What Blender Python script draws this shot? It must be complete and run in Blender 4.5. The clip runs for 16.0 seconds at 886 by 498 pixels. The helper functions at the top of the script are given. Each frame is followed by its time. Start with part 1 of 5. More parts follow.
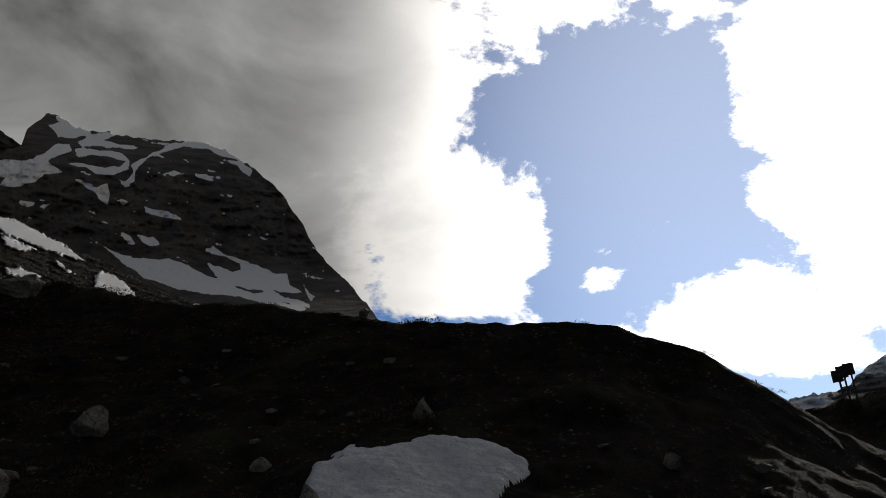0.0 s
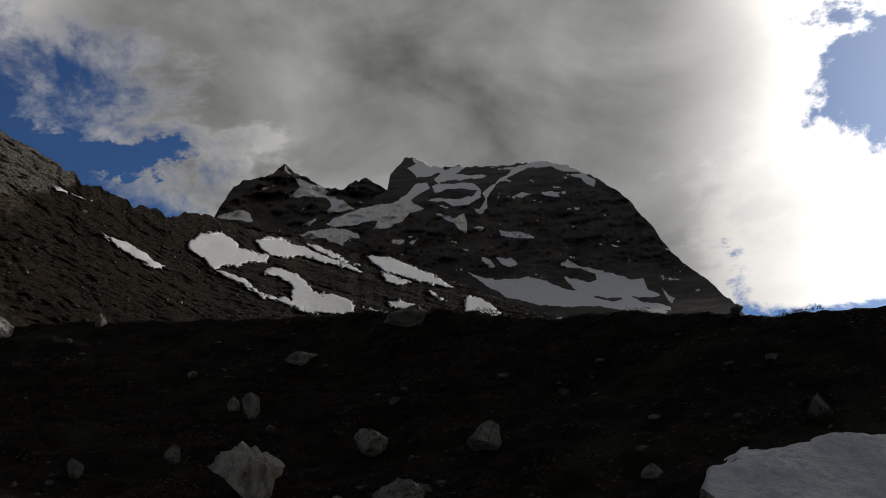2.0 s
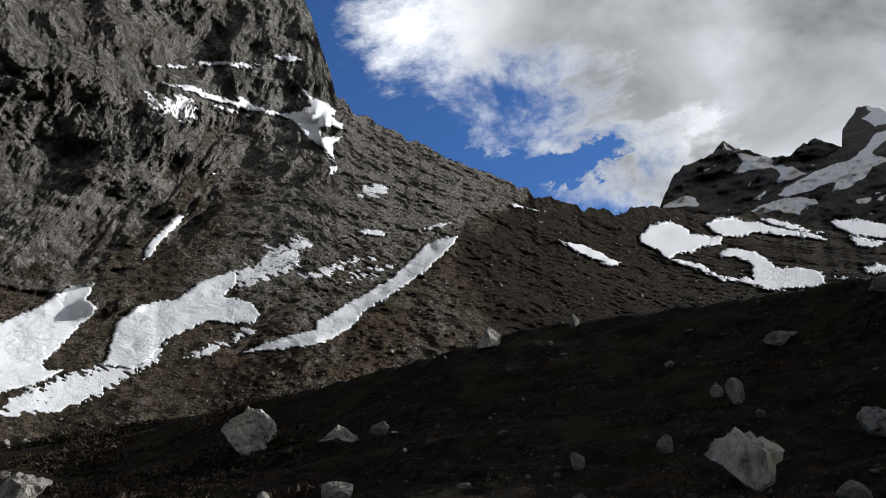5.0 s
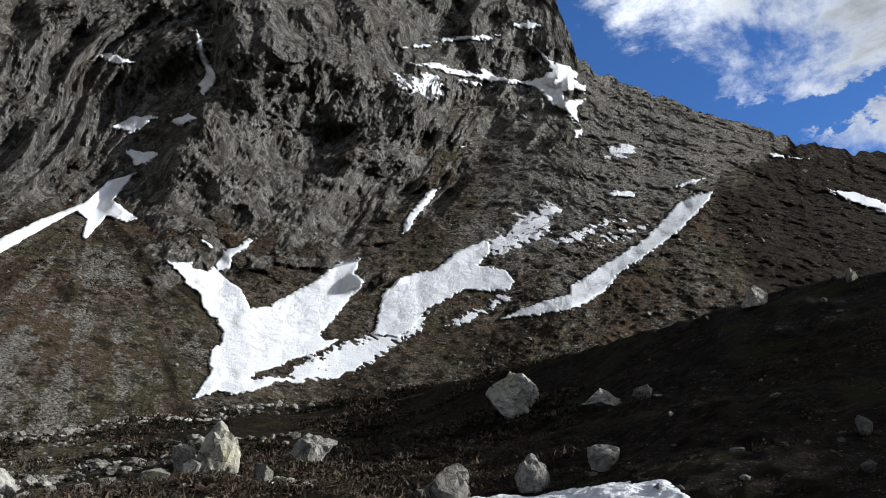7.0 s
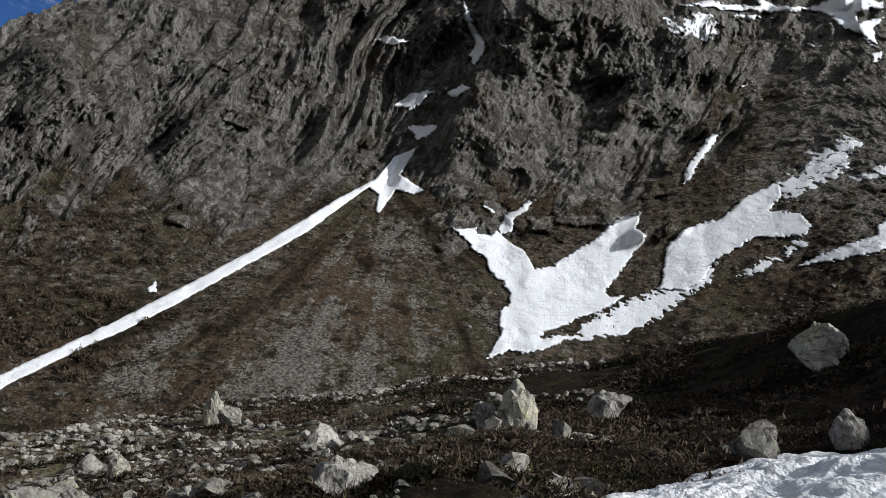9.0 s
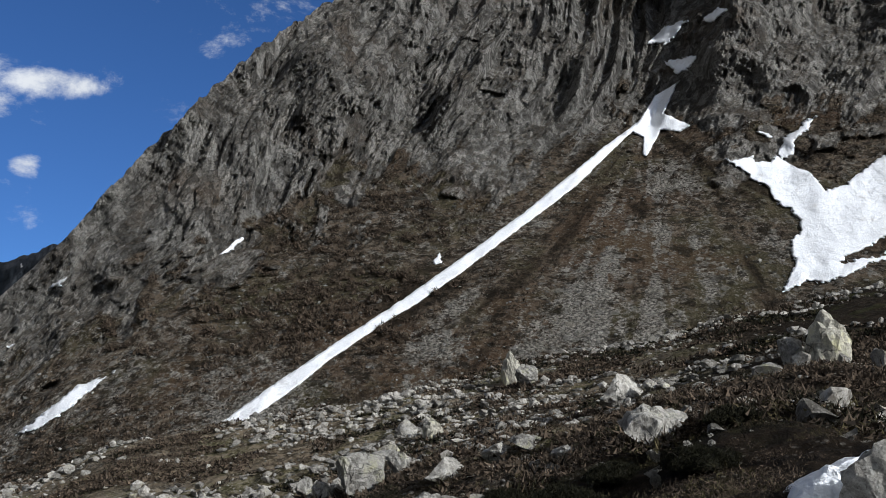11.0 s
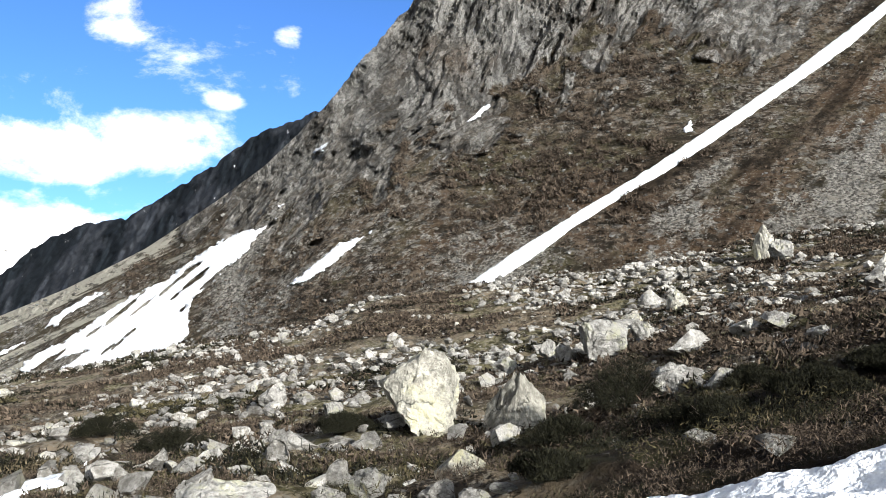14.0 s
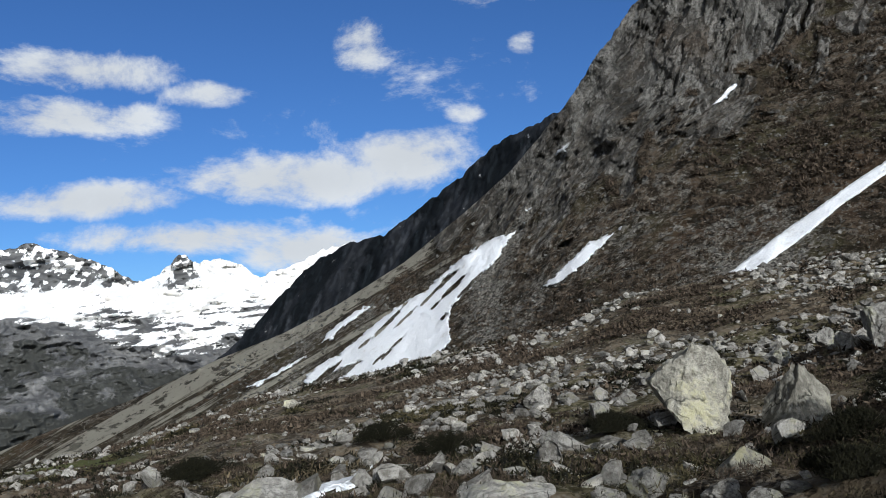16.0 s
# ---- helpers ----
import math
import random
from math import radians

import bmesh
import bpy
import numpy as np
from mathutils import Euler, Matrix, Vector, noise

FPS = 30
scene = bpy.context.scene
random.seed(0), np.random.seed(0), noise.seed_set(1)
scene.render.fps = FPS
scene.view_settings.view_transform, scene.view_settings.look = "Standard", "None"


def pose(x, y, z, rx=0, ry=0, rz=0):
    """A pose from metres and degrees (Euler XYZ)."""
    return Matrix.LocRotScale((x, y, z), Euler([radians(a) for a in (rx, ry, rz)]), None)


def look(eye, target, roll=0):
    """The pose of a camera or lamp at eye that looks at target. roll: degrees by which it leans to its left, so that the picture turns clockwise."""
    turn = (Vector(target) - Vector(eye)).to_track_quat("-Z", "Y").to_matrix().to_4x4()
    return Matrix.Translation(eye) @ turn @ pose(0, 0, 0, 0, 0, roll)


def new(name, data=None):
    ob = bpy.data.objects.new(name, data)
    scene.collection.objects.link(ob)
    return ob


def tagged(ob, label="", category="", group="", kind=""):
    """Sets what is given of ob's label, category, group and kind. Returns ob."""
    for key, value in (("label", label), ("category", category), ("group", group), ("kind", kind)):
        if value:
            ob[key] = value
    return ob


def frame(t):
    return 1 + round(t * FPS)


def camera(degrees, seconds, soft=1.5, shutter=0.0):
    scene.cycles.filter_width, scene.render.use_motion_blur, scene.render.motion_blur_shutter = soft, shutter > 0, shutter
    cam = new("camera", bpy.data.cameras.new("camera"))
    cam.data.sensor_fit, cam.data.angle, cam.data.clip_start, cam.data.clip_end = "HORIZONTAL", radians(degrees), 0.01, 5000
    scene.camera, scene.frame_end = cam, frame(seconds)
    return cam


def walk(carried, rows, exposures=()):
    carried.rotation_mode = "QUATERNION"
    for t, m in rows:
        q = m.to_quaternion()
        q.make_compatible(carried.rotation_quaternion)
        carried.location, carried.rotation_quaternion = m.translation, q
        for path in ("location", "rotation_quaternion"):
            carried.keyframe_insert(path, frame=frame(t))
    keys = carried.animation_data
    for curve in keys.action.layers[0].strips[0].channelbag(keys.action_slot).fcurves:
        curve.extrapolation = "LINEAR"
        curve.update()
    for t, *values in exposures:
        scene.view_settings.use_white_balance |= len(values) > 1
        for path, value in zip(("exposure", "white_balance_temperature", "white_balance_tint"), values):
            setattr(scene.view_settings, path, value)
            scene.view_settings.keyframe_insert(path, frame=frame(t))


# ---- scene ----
cam = camera(52.15, 16.0, soft=0.8)
EYE = 1.6


def held(yaw, pitch, roll):
    """The camera at arm's length from a person who turns on the spot."""
    a = radians(yaw)
    return pose(-0.45 * math.sin(a), 0.45 * math.cos(a), EYE, 90 + pitch, roll, yaw)


PATH = [
    (0.0, held(0.00, 16.00, 2.50)),
    (0.5, held(4.38, 17.11, 2.72)),
    (1.0, held(9.94, 17.40, 4.07)),
    (1.5, held(17.12, 16.92, 3.26)),
    (2.0, held(23.20, 17.60, 3.12)),
    (2.5, held(29.59, 16.68, 2.68)),
    (3.0, held(35.60, 18.13, 3.25)),
    (3.5, held(39.85, 17.65, 3.02)),
    (4.0, held(43.95, 18.41, 3.00)),
    (6.5, held(64.70, 16.70, 1.73)),
    (7.0, held(68.48, 16.81, 1.06)),
    (7.5, held(73.48, 16.41, 1.02)),
    (8.0, held(79.03, 15.39, 0.47)),
    (10.5, held(98.38, 12.93, 2.54)),
    (11.0, held(104.87, 12.04, 3.62)),
    (11.5, held(108.01, 11.91, 2.62)),
    (12.0, held(107.24, 11.05, 1.93)),
    (12.5, held(108.38, 7.92, 0.76)),
    (13.0, held(110.87, 5.82, 0.76)),
    (13.5, held(115.11, 4.49, 0.57)),
    (14.0, held(119.83, 4.21, 0.30)),
    (14.5, held(124.54, 4.11, 1.49)),
    (15.0, held(129.01, 3.39, 1.72)),
    (15.5, held(131.92, 4.35, 2.22)),
    (16.0, held(135.82, 4.80, 3.63)),
]
walk(cam, PATH, exposures=[(0.0, -1.1, 6700, 10), (1.0, -1.15, 6700, 10), (2.0, -1.05, 6700, 10), (3.0, -0.88, 6600, 10), (4.0, -0.38, 6400, 10),
                           (6.5, 0.32, 6000, 9), (8.0, 0.18, 6050, 10), (10.5, -0.1, 6000, 10), (11.5, 0.53, 5850, 9), (12.5, 0.92, 5850, 9),
                           (13.5, 1.26, 6100, 9), (14.5, 1.0, 6000, 9), (15.0, 0.62, 5850, 8), (16.0, 0.02, 5850, 8)])

# ---- sun and sky ----
SUN_AZ, SUN_EL = -26.0, 19.5


def way(az, el):
    a, e = radians(az), radians(el)
    return Vector((-math.sin(a) * math.cos(e), math.cos(a) * math.cos(e), math.sin(e)))


sun = new("sun", bpy.data.lights.new("sun", "SUN"))
sun.data.energy, sun.data.angle, sun.data.color = 5.0, radians(0.6), (1.0, 0.965, 0.90)
sun.matrix_world = look(way(SUN_AZ, SUN_EL) * 100, (0, 0, 0))

world = bpy.data.worlds.new("sky")
scene.world = world
world.use_nodes = True


class Nodes:
    """Short hand for building node trees."""

    def __init__(self, tree):
        self.tree = tree
        tree.nodes.clear()

    def add(self, kind, **settings):
        n = self.tree.nodes.new(kind)
        for k, v in settings.items():
            setattr(n, k, v)
        return n

    def put(self, socket, value):
        if isinstance(value, bpy.types.NodeSocket):
            self.tree.links.new(value, socket)
        else:
            socket.default_value = value

    def math(self, op, a, b=0.0, c=0.0, clamp=False):
        n = self.add("ShaderNodeMath", operation=op, use_clamp=clamp)
        for s, v in zip(n.inputs, (a, b, c)):
            self.put(s, v)
        return n.outputs[0]

    def span(self, v, a, b, c=0.0, d=1.0, smooth=True):
        n = self.add("ShaderNodeMapRange", interpolation_type="SMOOTHSTEP" if smooth else "LINEAR")
        for s, x in zip(n.inputs, (v, a, b, c, d)):
            self.put(s, x)
        return n.outputs[0]

    def noise(self, vec, scale, detail=4.0, rough=0.55, distort=0.0):
        n = self.add("ShaderNodeTexNoise")
        self.put(n.inputs["Vector"], vec)
        for k, v in (("Scale", scale), ("Detail", detail), ("Roughness", rough), ("Distortion", distort)):
            n.inputs[k].default_value = v
        return n.outputs[0]

    def scaled(self, vec, s, turn=(0, 0, 0)):
        n = self.add("ShaderNodeMapping")
        self.put(n.inputs[0], vec)
        n.inputs["Scale"].default_value = s
        n.inputs["Rotation"].default_value = turn
        return n.outputs[0]

    def mix(self, f, a, b):
        n = self.add("ShaderNodeMix", data_type="RGBA")
        self.put(n.inputs[0], f)
        for s, v in ((n.inputs[6], a), (n.inputs[7], b)):
            self.put(s, (*v, 1.0) if isinstance(v, tuple) and len(v) == 3 else v)
        return n.outputs[2]


# Clouds: azimuth, elevation, half width, half height in degrees, weight.
# The cloud at elevation 68 is unseen, added for more and greyer ambient light.
CLOUDS_SUN_SIDE = [(24, 38, 30, 17, 2.2), (17, 24, 17, 11, 2.0), (4, 26, 7.5, 7.5, 1.6), (-1, 18, 6.5, 5.5, 1.3), (-14, 34, 22, 5, 0.9),
                   (-29, 20, 8, 12, 1.4), (-20, 10, 13, 3.2, 0.9), (-11, 13.2, 2.0, 0.9, 0.6), (46, 30, 8, 6, 1.0), (-10, 68, 70, 22, 1.5), (36, 22, 9, 5, 1.3), (9, 15, 6, 5, 1.2),
                   (0, 13, 6, 1.5, 0.7)]
CLOUDS_VALLEY_SIDE = [(137.5, 10.8, 4.2, 1.9, 1.0), (145, 9.7, 7.5, 1.6, 1.0), (157, 8.6, 7, 1.2, 0.95), (157, 16.1, 5.5, 1.2, 0.95), (159.5, 13.5, 6.5, 1.2, 0.95), (149.5, 15, 2.8, 0.8, 0.7),
                      (151, 6.4, 7.5, 1.2, 0.95), (140, 17.9, 2.1, 2.0, 0.9), (129.6, 17.2, 0.9, 0.7, 0.6), (144.5, 5.4, 4, 1.3, 0.9), (133.6, 13.2, 1.2, 0.5, 0.5),
                      (132.5, 20.5, 2.2, 0.8, 0.55), (127.5, 22, 3, 0.8, 0.5), (124, 22.7, 1.4, 1.0, 0.35), (120.5, 21, 2.0, 0.8, 0.25)]


# Gaps in the cloud deck: azimuth, elevation, half width, half height, depth.
GAPS = [(61.5, 29, 4.2, 4.0, 1.0), (54, 24.8, 3.0, 2.0, 1.0), (45.0, 23.2, 4.2, 0.8, 0.95)]


def build_sky():
    g = Nodes(world.node_tree)
    out = g.add("ShaderNodeOutputWorld")
    sky = g.add("ShaderNodeTexSky", sky_type="NISHITA", sun_disc=False, sun_elevation=radians(SUN_EL),
                sun_rotation=radians(-SUN_AZ), altitude=2300.0, air_density=1.0, dust_density=0.2, ozone_density=2.5)
    d = g.add("ShaderNodeTexCoord").outputs["Generated"]
    sep = g.add("ShaderNodeSeparateXYZ")
    g.put(sep.inputs[0], d)
    x, y, z = sep.outputs
    az = g.math("MULTIPLY", g.math("ARCTAN2", g.math("MULTIPLY", x, -1.0), y), 57.2958)
    el = g.math("MULTIPLY", g.math("ARCSINE", z), 57.2958)
    flat = g.scaled(d, (1.0, 1.0, 1.7))
    n1 = g.noise(flat, 6.0, 10.0, 0.66, 0.2)
    n2 = g.noise(flat, 2.6, 3.0, 0.5)
    total = None
    for a, e, ra, re, w in CLOUDS_SUN_SIDE + [(a, e, ra, re, w * 0.95) for a, e, ra, re, w in CLOUDS_VALLEY_SIDE]:
        u = g.math("MULTIPLY", g.math("SUBTRACT", az, a), 1.0 / ra)
        v = g.math("MULTIPLY", g.math("SUBTRACT", el, e), 1.0 / re)
        q = g.math("MULTIPLY_ADD", u, u, g.math("MULTIPLY", v, v))
        blob = g.math("MULTIPLY", g.math("MAXIMUM", g.math("SUBTRACT", 1.45, q), -1.0), w)
        total = blob if total is None else g.math("SMOOTH_MAX", total, blob, 0.25)
    # Beyond the mapped part of the sky, scattered clouds.
    total = g.math("MAXIMUM", total, g.math("MULTIPLY_ADD", n2, 3.0, -2.1))
    curl = g.math("MULTIPLY_ADD", g.noise(flat, 14.0, 7.0, 0.62), 9.0, -4.5)
    curl_up = g.math("MULTIPLY_ADD", g.noise(g.scaled(flat, (1.0, 1.0, 1.0), (0.7, 0.3, 0.2)), 16.0, 7.0, 0.65), 6.0, -3.0)
    for a, e, ra, re, w in GAPS:
        u = g.math("MULTIPLY", g.math("SUBTRACT", g.math("ADD", az, curl), a), 1.0 / ra)
        v = g.math("MULTIPLY", g.math("SUBTRACT", g.math("ADD", el, curl_up), e), 1.0 / re)
        open_sky = g.math("MULTIPLY", g.span(g.math("MULTIPLY_ADD", u, u, g.math("MULTIPLY", v, v)), 2.6, 0.0), w)
        total = g.math("MULTIPLY_ADD", g.math("ADD", total, 0.9), g.math("MULTIPLY", open_sky, -1.0), total)
    # Unseen grey deck overhead and clouds behind, added to shape the ambient light.
    total = g.math("MAXIMUM", total, g.math("MULTIPLY_ADD", g.span(el, 38.0, 52.0), 5.0, -2.5))
    behind = g.math("MAXIMUM", g.span(az, -40.0, -60.0), g.span(az, 166.0, 178.0))
    total = g.math("MAXIMUM", total, g.math("MULTIPLY_ADD", behind, 4.0, -2.8))
    dense = g.math("ADD", total, g.math("MULTIPLY_ADD", n1, 5.5, -3.0))
    mask = g.span(dense, 0.0, g.math("MULTIPLY_ADD", g.math("MULTIPLY", g.span(az, 24.0, 44.0), g.span(az, 100.0, 80.0, 0.55, 1.0)), 1.0, 0.5))
    # Nearness to the sun brightens thin cloud; thick cloud is grey underneath.
    dot = g.add("ShaderNodeVectorMath", operation="DOT_PRODUCT")
    g.put(dot.inputs[0], d)
    dot.inputs[1].default_value = way(SUN_AZ, SUN_EL)
    near = g.span(dot.outputs["Value"], 0.84, 0.985)
    thick = g.span(dense, 0.1, 1.5)
    deck = g.math("MULTIPLY", g.span(az, -2.0, 12.0), g.span(az, 58.0, 40.0))
    overhead = g.span(el, 38.0, 52.0)
    deck = g.math("MAXIMUM", deck, g.math("MAXIMUM", overhead, g.math("MULTIPLY", behind, 0.5)))
    thick = g.math("MAXIMUM", thick, g.math("MULTIPLY", deck, 0.75))
    core = g.span(dense, 0.9, 2.6)
    near = g.math("MULTIPLY", near, g.math("MULTIPLY_ADD", core, -0.45, 1.0))
    shade = g.math("MULTIPLY", thick, g.math("MULTIPLY_ADD", deck, 0.53, 0.14))
    high = g.math("MULTIPLY", g.span(az, -6.0, 14.0), g.span(az, 46.0, 30.0))
    lum = g.math("MULTIPLY", g.math("MULTIPLY_ADD", near, 4.0, g.math("MULTIPLY_ADD", high, 0.95, g.math("MULTIPLY_ADD", g.math("MULTIPLY", g.span(az, 34.0, 44.0), g.span(az, 62.0, 52.0)), 0.75, 0.62))), g.math("SUBTRACT", 1.0, shade))
    puffs = g.mix(deck, n1, g.noise(flat, 4.5, 7.0, 0.55, 0.4))
    lum = g.math("MULTIPLY", lum, g.math("MULTIPLY_ADD", puffs, g.math("MULTIPLY_ADD", deck, 1.9, 0.9), g.math("MULTIPLY_ADD", deck, -0.95, 0.55)))
    # The unseen overhead part is dimmed further to deepen the shade.
    lum = g.math("MULTIPLY", lum, g.math("MULTIPLY_ADD", overhead, -0.55, g.span(az, 100.0, 125.0, 1.0, 1.2)))
    tint = g.mix(shade, (1.0, 0.985, 0.96), (0.94, 0.97, 1.0))
    cloud = g.add("ShaderNodeVectorMath", operation="SCALE")
    g.put(cloud.inputs[0], tint)
    g.put(cloud.inputs["Scale"], lum)
    air = g.add("ShaderNodeVectorMath", operation="MULTIPLY")
    g.put(air.inputs[0], sky.outputs[0])
    air.inputs[1].default_value = (0.043, 0.061, 0.086)
    clear = g.add("ShaderNodeVectorMath", operation="SCALE")
    g.put(clear.inputs[0], air.outputs[0])
    g.put(clear.inputs["Scale"], g.span(az, 85.0, 58.0, 1.0, 1.5))
    veil = g.add("ShaderNodeVectorMath", operation="MULTIPLY_ADD")
    g.put(veil.inputs[0], g.span(dot.outputs["Value"], 0.86, 1.0))
    veil.inputs[1].default_value = (0.85, 0.92, 1.02)
    g.put(veil.inputs[2], clear.outputs[0])
    bg = g.add("ShaderNodeBackground")
    g.put(bg.inputs[0], g.mix(mask, veil.outputs[0], cloud.outputs[0]))
    g.put(out.inputs[0], bg.outputs[0])


build_sky()

# ---- noise and terrain arithmetic ----
def lattice(ix, iy, iz, seed):
    h = (ix * 374761393 + iy * 668265263 + iz * 2147483647 + seed * 1274126177) & 0xFFFFFFFF
    h = ((h ^ (h >> 13)) * 1103515245) & 0xFFFFFFFF
    h = ((h ^ (h >> 15)) * 2246822519) & 0xFFFFFFFF
    return ((h ^ (h >> 16)) & 0xFFFF) / 32767.5 - 1.0


def value_noise(p, seed=0):
    i = np.floor(p).astype(np.int64)
    f = p - i
    f = f * f * f * (f * (f * 6 - 15) + 10)
    out = 0.0
    for dx in (0, 1):
        wx = f[..., 0] if dx else 1 - f[..., 0]
        for dy in (0, 1):
            wy = f[..., 1] if dy else 1 - f[..., 1]
            for dz in (0, 1):
                wz = f[..., 2] if dz else 1 - f[..., 2]
                out = out + wx * wy * wz * lattice(i[..., 0] + dx, i[..., 1] + dy, i[..., 2] + dz, seed)
    return out


def fbm(p, octaves=4, seed=0, gain=0.5):
    out, amp = 0.0, 1.0
    for k in range(octaves):
        out = out + amp * value_noise(p, seed + k * 17)
        p, amp = p * 2.03 + 11.7, amp * gain
    return out


def ridged(p, octaves=4, seed=0, gain=0.5):
    out, amp = 0.0, 1.0
    for k in range(octaves):
        out = out + amp * (1 - 2 * np.abs(value_noise(p, seed + k * 13)))
        p, amp = p * 2.1 + 5.3, amp * gain
    return out


def facets(p, scale, seed, tilt=0.5):
    """Broken rock: cells, each a small plane with its own offset and tilt."""
    q = p * scale
    base = np.floor(q).astype(np.int64)
    best = np.full(q.shape[:-1], 1e9)
    out = np.zeros(q.shape[:-1])
    for dx in (-1, 0, 1):
        for dy in (-1, 0, 1):
            for dz in (-1, 0, 1):
                c = base + np.array([dx, dy, dz])
                h = [lattice(c[..., 0], c[..., 1], c[..., 2], seed + k) for k in range(3)]
                off = q - (c + 0.5 + 0.42 * np.stack(h, -1))
                d = (off * off).sum(-1)
                near = d < best
                best = np.where(near, d, best)
                plane = h[0] * 0.45 + tilt * (off[..., 0] * h[1] + off[..., 1] * h[2] + off[..., 2] * h[0]) * 1.6
                out = np.where(near, plane, out)
    return out


def curve(pairs, soft=0.0):
    """A function of azimuth through (azimuth, value) pairs, rounded over some degrees if soft."""
    xs, ys = np.array(sorted(pairs)).T
    if not soft:
        return lambda a: np.interp(a, xs, ys)
    x = np.arange(xs[0], xs[-1], 0.1)
    k = np.exp(-0.5 * (np.arange(-3 * soft, 3 * soft, 0.1) / soft) ** 2)
    y = np.interp(x, xs, ys)
    pad = len(k)
    y = np.convolve(np.concatenate([np.full(pad, y[0]), y, np.full(pad, y[-1])]), k / k.sum(), "same")[pad:-pad]
    return lambda a: np.interp(a, x, y)


def step(x, a, b):
    t = np.clip((x - a) / (b - a), 0, 1)
    return t * t * (3 - 2 * t)


def polar(az, r, z):
    a = np.radians(az)
    return np.stack([-np.sin(a) * r, np.cos(a) * r, z + 0 * r], -1)


def tan_d(e):
    return np.tan(np.radians(e))


def link_mesh(name, co, faces, material, parent=None, smooth=True, loose=False):
    """One mesh object from an array of corners and an array of faces with equal corner counts."""
    me = bpy.data.meshes.new(name)
    co, faces = np.asarray(co, np.float32).reshape(-1, 3), np.asarray(faces, np.int32)
    n, k = faces.shape
    me.vertices.add(len(co))
    me.vertices.foreach_set("co", co.ravel())
    me.loops.add(n * k)
    me.loops.foreach_set("vertex_index", faces.ravel())
    me.polygons.add(n)
    me.polygons.foreach_set("loop_start", np.arange(0, n * k, k, dtype=np.int32))
    me.polygons.foreach_set("use_smooth", np.full(n, smooth))
    me.update(calc_edges=True)
    me.materials.append(material)
    if loose:
        return me
    ob = new(name, me)
    ob.parent = parent
    return ob


def grid_faces(ny, nx):
    i = np.arange((ny - 1) * nx).reshape(ny - 1, nx)[:, :-1]
    return np.stack([i, i + 1, i + nx + 1, i + nx], -1).reshape(-1, 4)


def grid(name, p, material, **zones):
    """A terrain sheet from rows of points, with named masks on its corners."""
    ob = link_mesh(name, p, grid_faces(*p.shape[:2])[:, ::-1], material)
    for key, v in zones.items():
        layer = ob.data.attributes.new(key, "FLOAT", "POINT")
        layer.data.foreach_set("value", np.asarray(v, np.float32).ravel())
    return ob


# ---- the lie of the land ----
# Near ground: the rim that closes the foreground (azimuth, elevation seen from the eye), its distance, and how it bends up.
RIM_POINTS = [(-180, -4), (-60, -3), (-40, -2), (-30, -0.5), (-25.6, 1.7), (-23.3, 2.9), (-21.1, 4.7), (-18.8, 6.4), (-16.1, 8.2), (-11.3, 10.5), (-8.3, 11.0), (3.3, 11.6),
             (9.7, 12.0), (16.5, 12.8), (24.7, 13.9), (28.2, 13.8), (39, 13.3), (46.3, 13.1), (50, 12.4), (53.5, 11.4), (60.3, 10.0), (67, 8.5), (76, 7.2),
             (83.5, 6.6), (90.5, 5.5), (101, 4.3), (110, 2.7), (118.4, 1.8), (124, 1.1), (129, -0.7), (136, -1.9), (141, -2.9), (148, -3.8), (156, -6.0), (162, -6.6), (180, -5)]
RIM, RIM_ROUND = curve(RIM_POINTS), curve(RIM_POINTS, 2.5)
RIM_AT = curve([(-180, 120), (-45, 50), (-25, 24), (0, 24), (15, 29), (28, 37), (45, 45), (55, 48), (62, 58), (75, 88), (85, 94), (95, 88), (110, 82), (125, 86), (135, 100), (150, 130), (165, 150), (180, 130)], 3.0)
BEND = curve([(-180, 1.2), (-40, 2.0), (-25, 3.2), (-10, 2.8), (5, 2.2), (50, 1.9), (65, 1.8), (80, 2.0), (100, 2.4), (125, 2.6), (140, 1.6), (165, 1.3), (180, 1.2)], 3.0)
FOOT = 3.0
# Close by, the ground leans down from the bank towards the valley.
LEAN = curve([(-180, 0), (-30, 0), (62, 0.0), (74, 0.03), (84, 0.10), (95, 0.05), (112, -0.06), (130, -0.10), (165, -0.06), (180, 0)], 3.0)


def ground_height(az, r, rough=True):
    R, E, b = RIM_AT(az), RIM(az), BEND(az)
    top = EYE + R * tan_d(E)
    u = np.clip((r - FOOT) / (R - FOOT), 0, 1)
    z = top * u ** b + LEAN(az) * r * (1 - u) * step(r, 1.0, 6.0)
    past = np.maximum(r - R, 0)
    fall = step(past, 0, 40) * 6 + np.clip(past, 0, 4200) * 0.13
    z = z - fall
    if rough:
        p = polar(az, r, 0 * r)
        amp = step(r, 2, 9) * (1 - 0.65 * np.exp(-np.abs(r - R) / 6.0))
        z = z + amp * (0.30 * fbm(p * 0.22, 3, 3) + 0.10 * fbm(p * 0.9, 3, 9) + 0.10 * ridged(p * 0.5, 3, 21) * step(u, 0.1, 0.5))
        z = z + 0.035 * fbm(p * 3.1, 3, 5) + 0.10 * step(past, -4, 0) * fbm(p * 0.8, 3, 33)
    return z


def on_ground(az, el):
    """Where the line of sight at that azimuth and elevation first meets the ground."""
    r = np.linspace(4, 150, 2400)
    gap = ground_height(np.full_like(r, az), r) - (EYE + r * tan_d(el))
    hit = np.argmax(gap >= 0) if (gap >= 0).any() else np.argmax(gap)
    return r[hit]


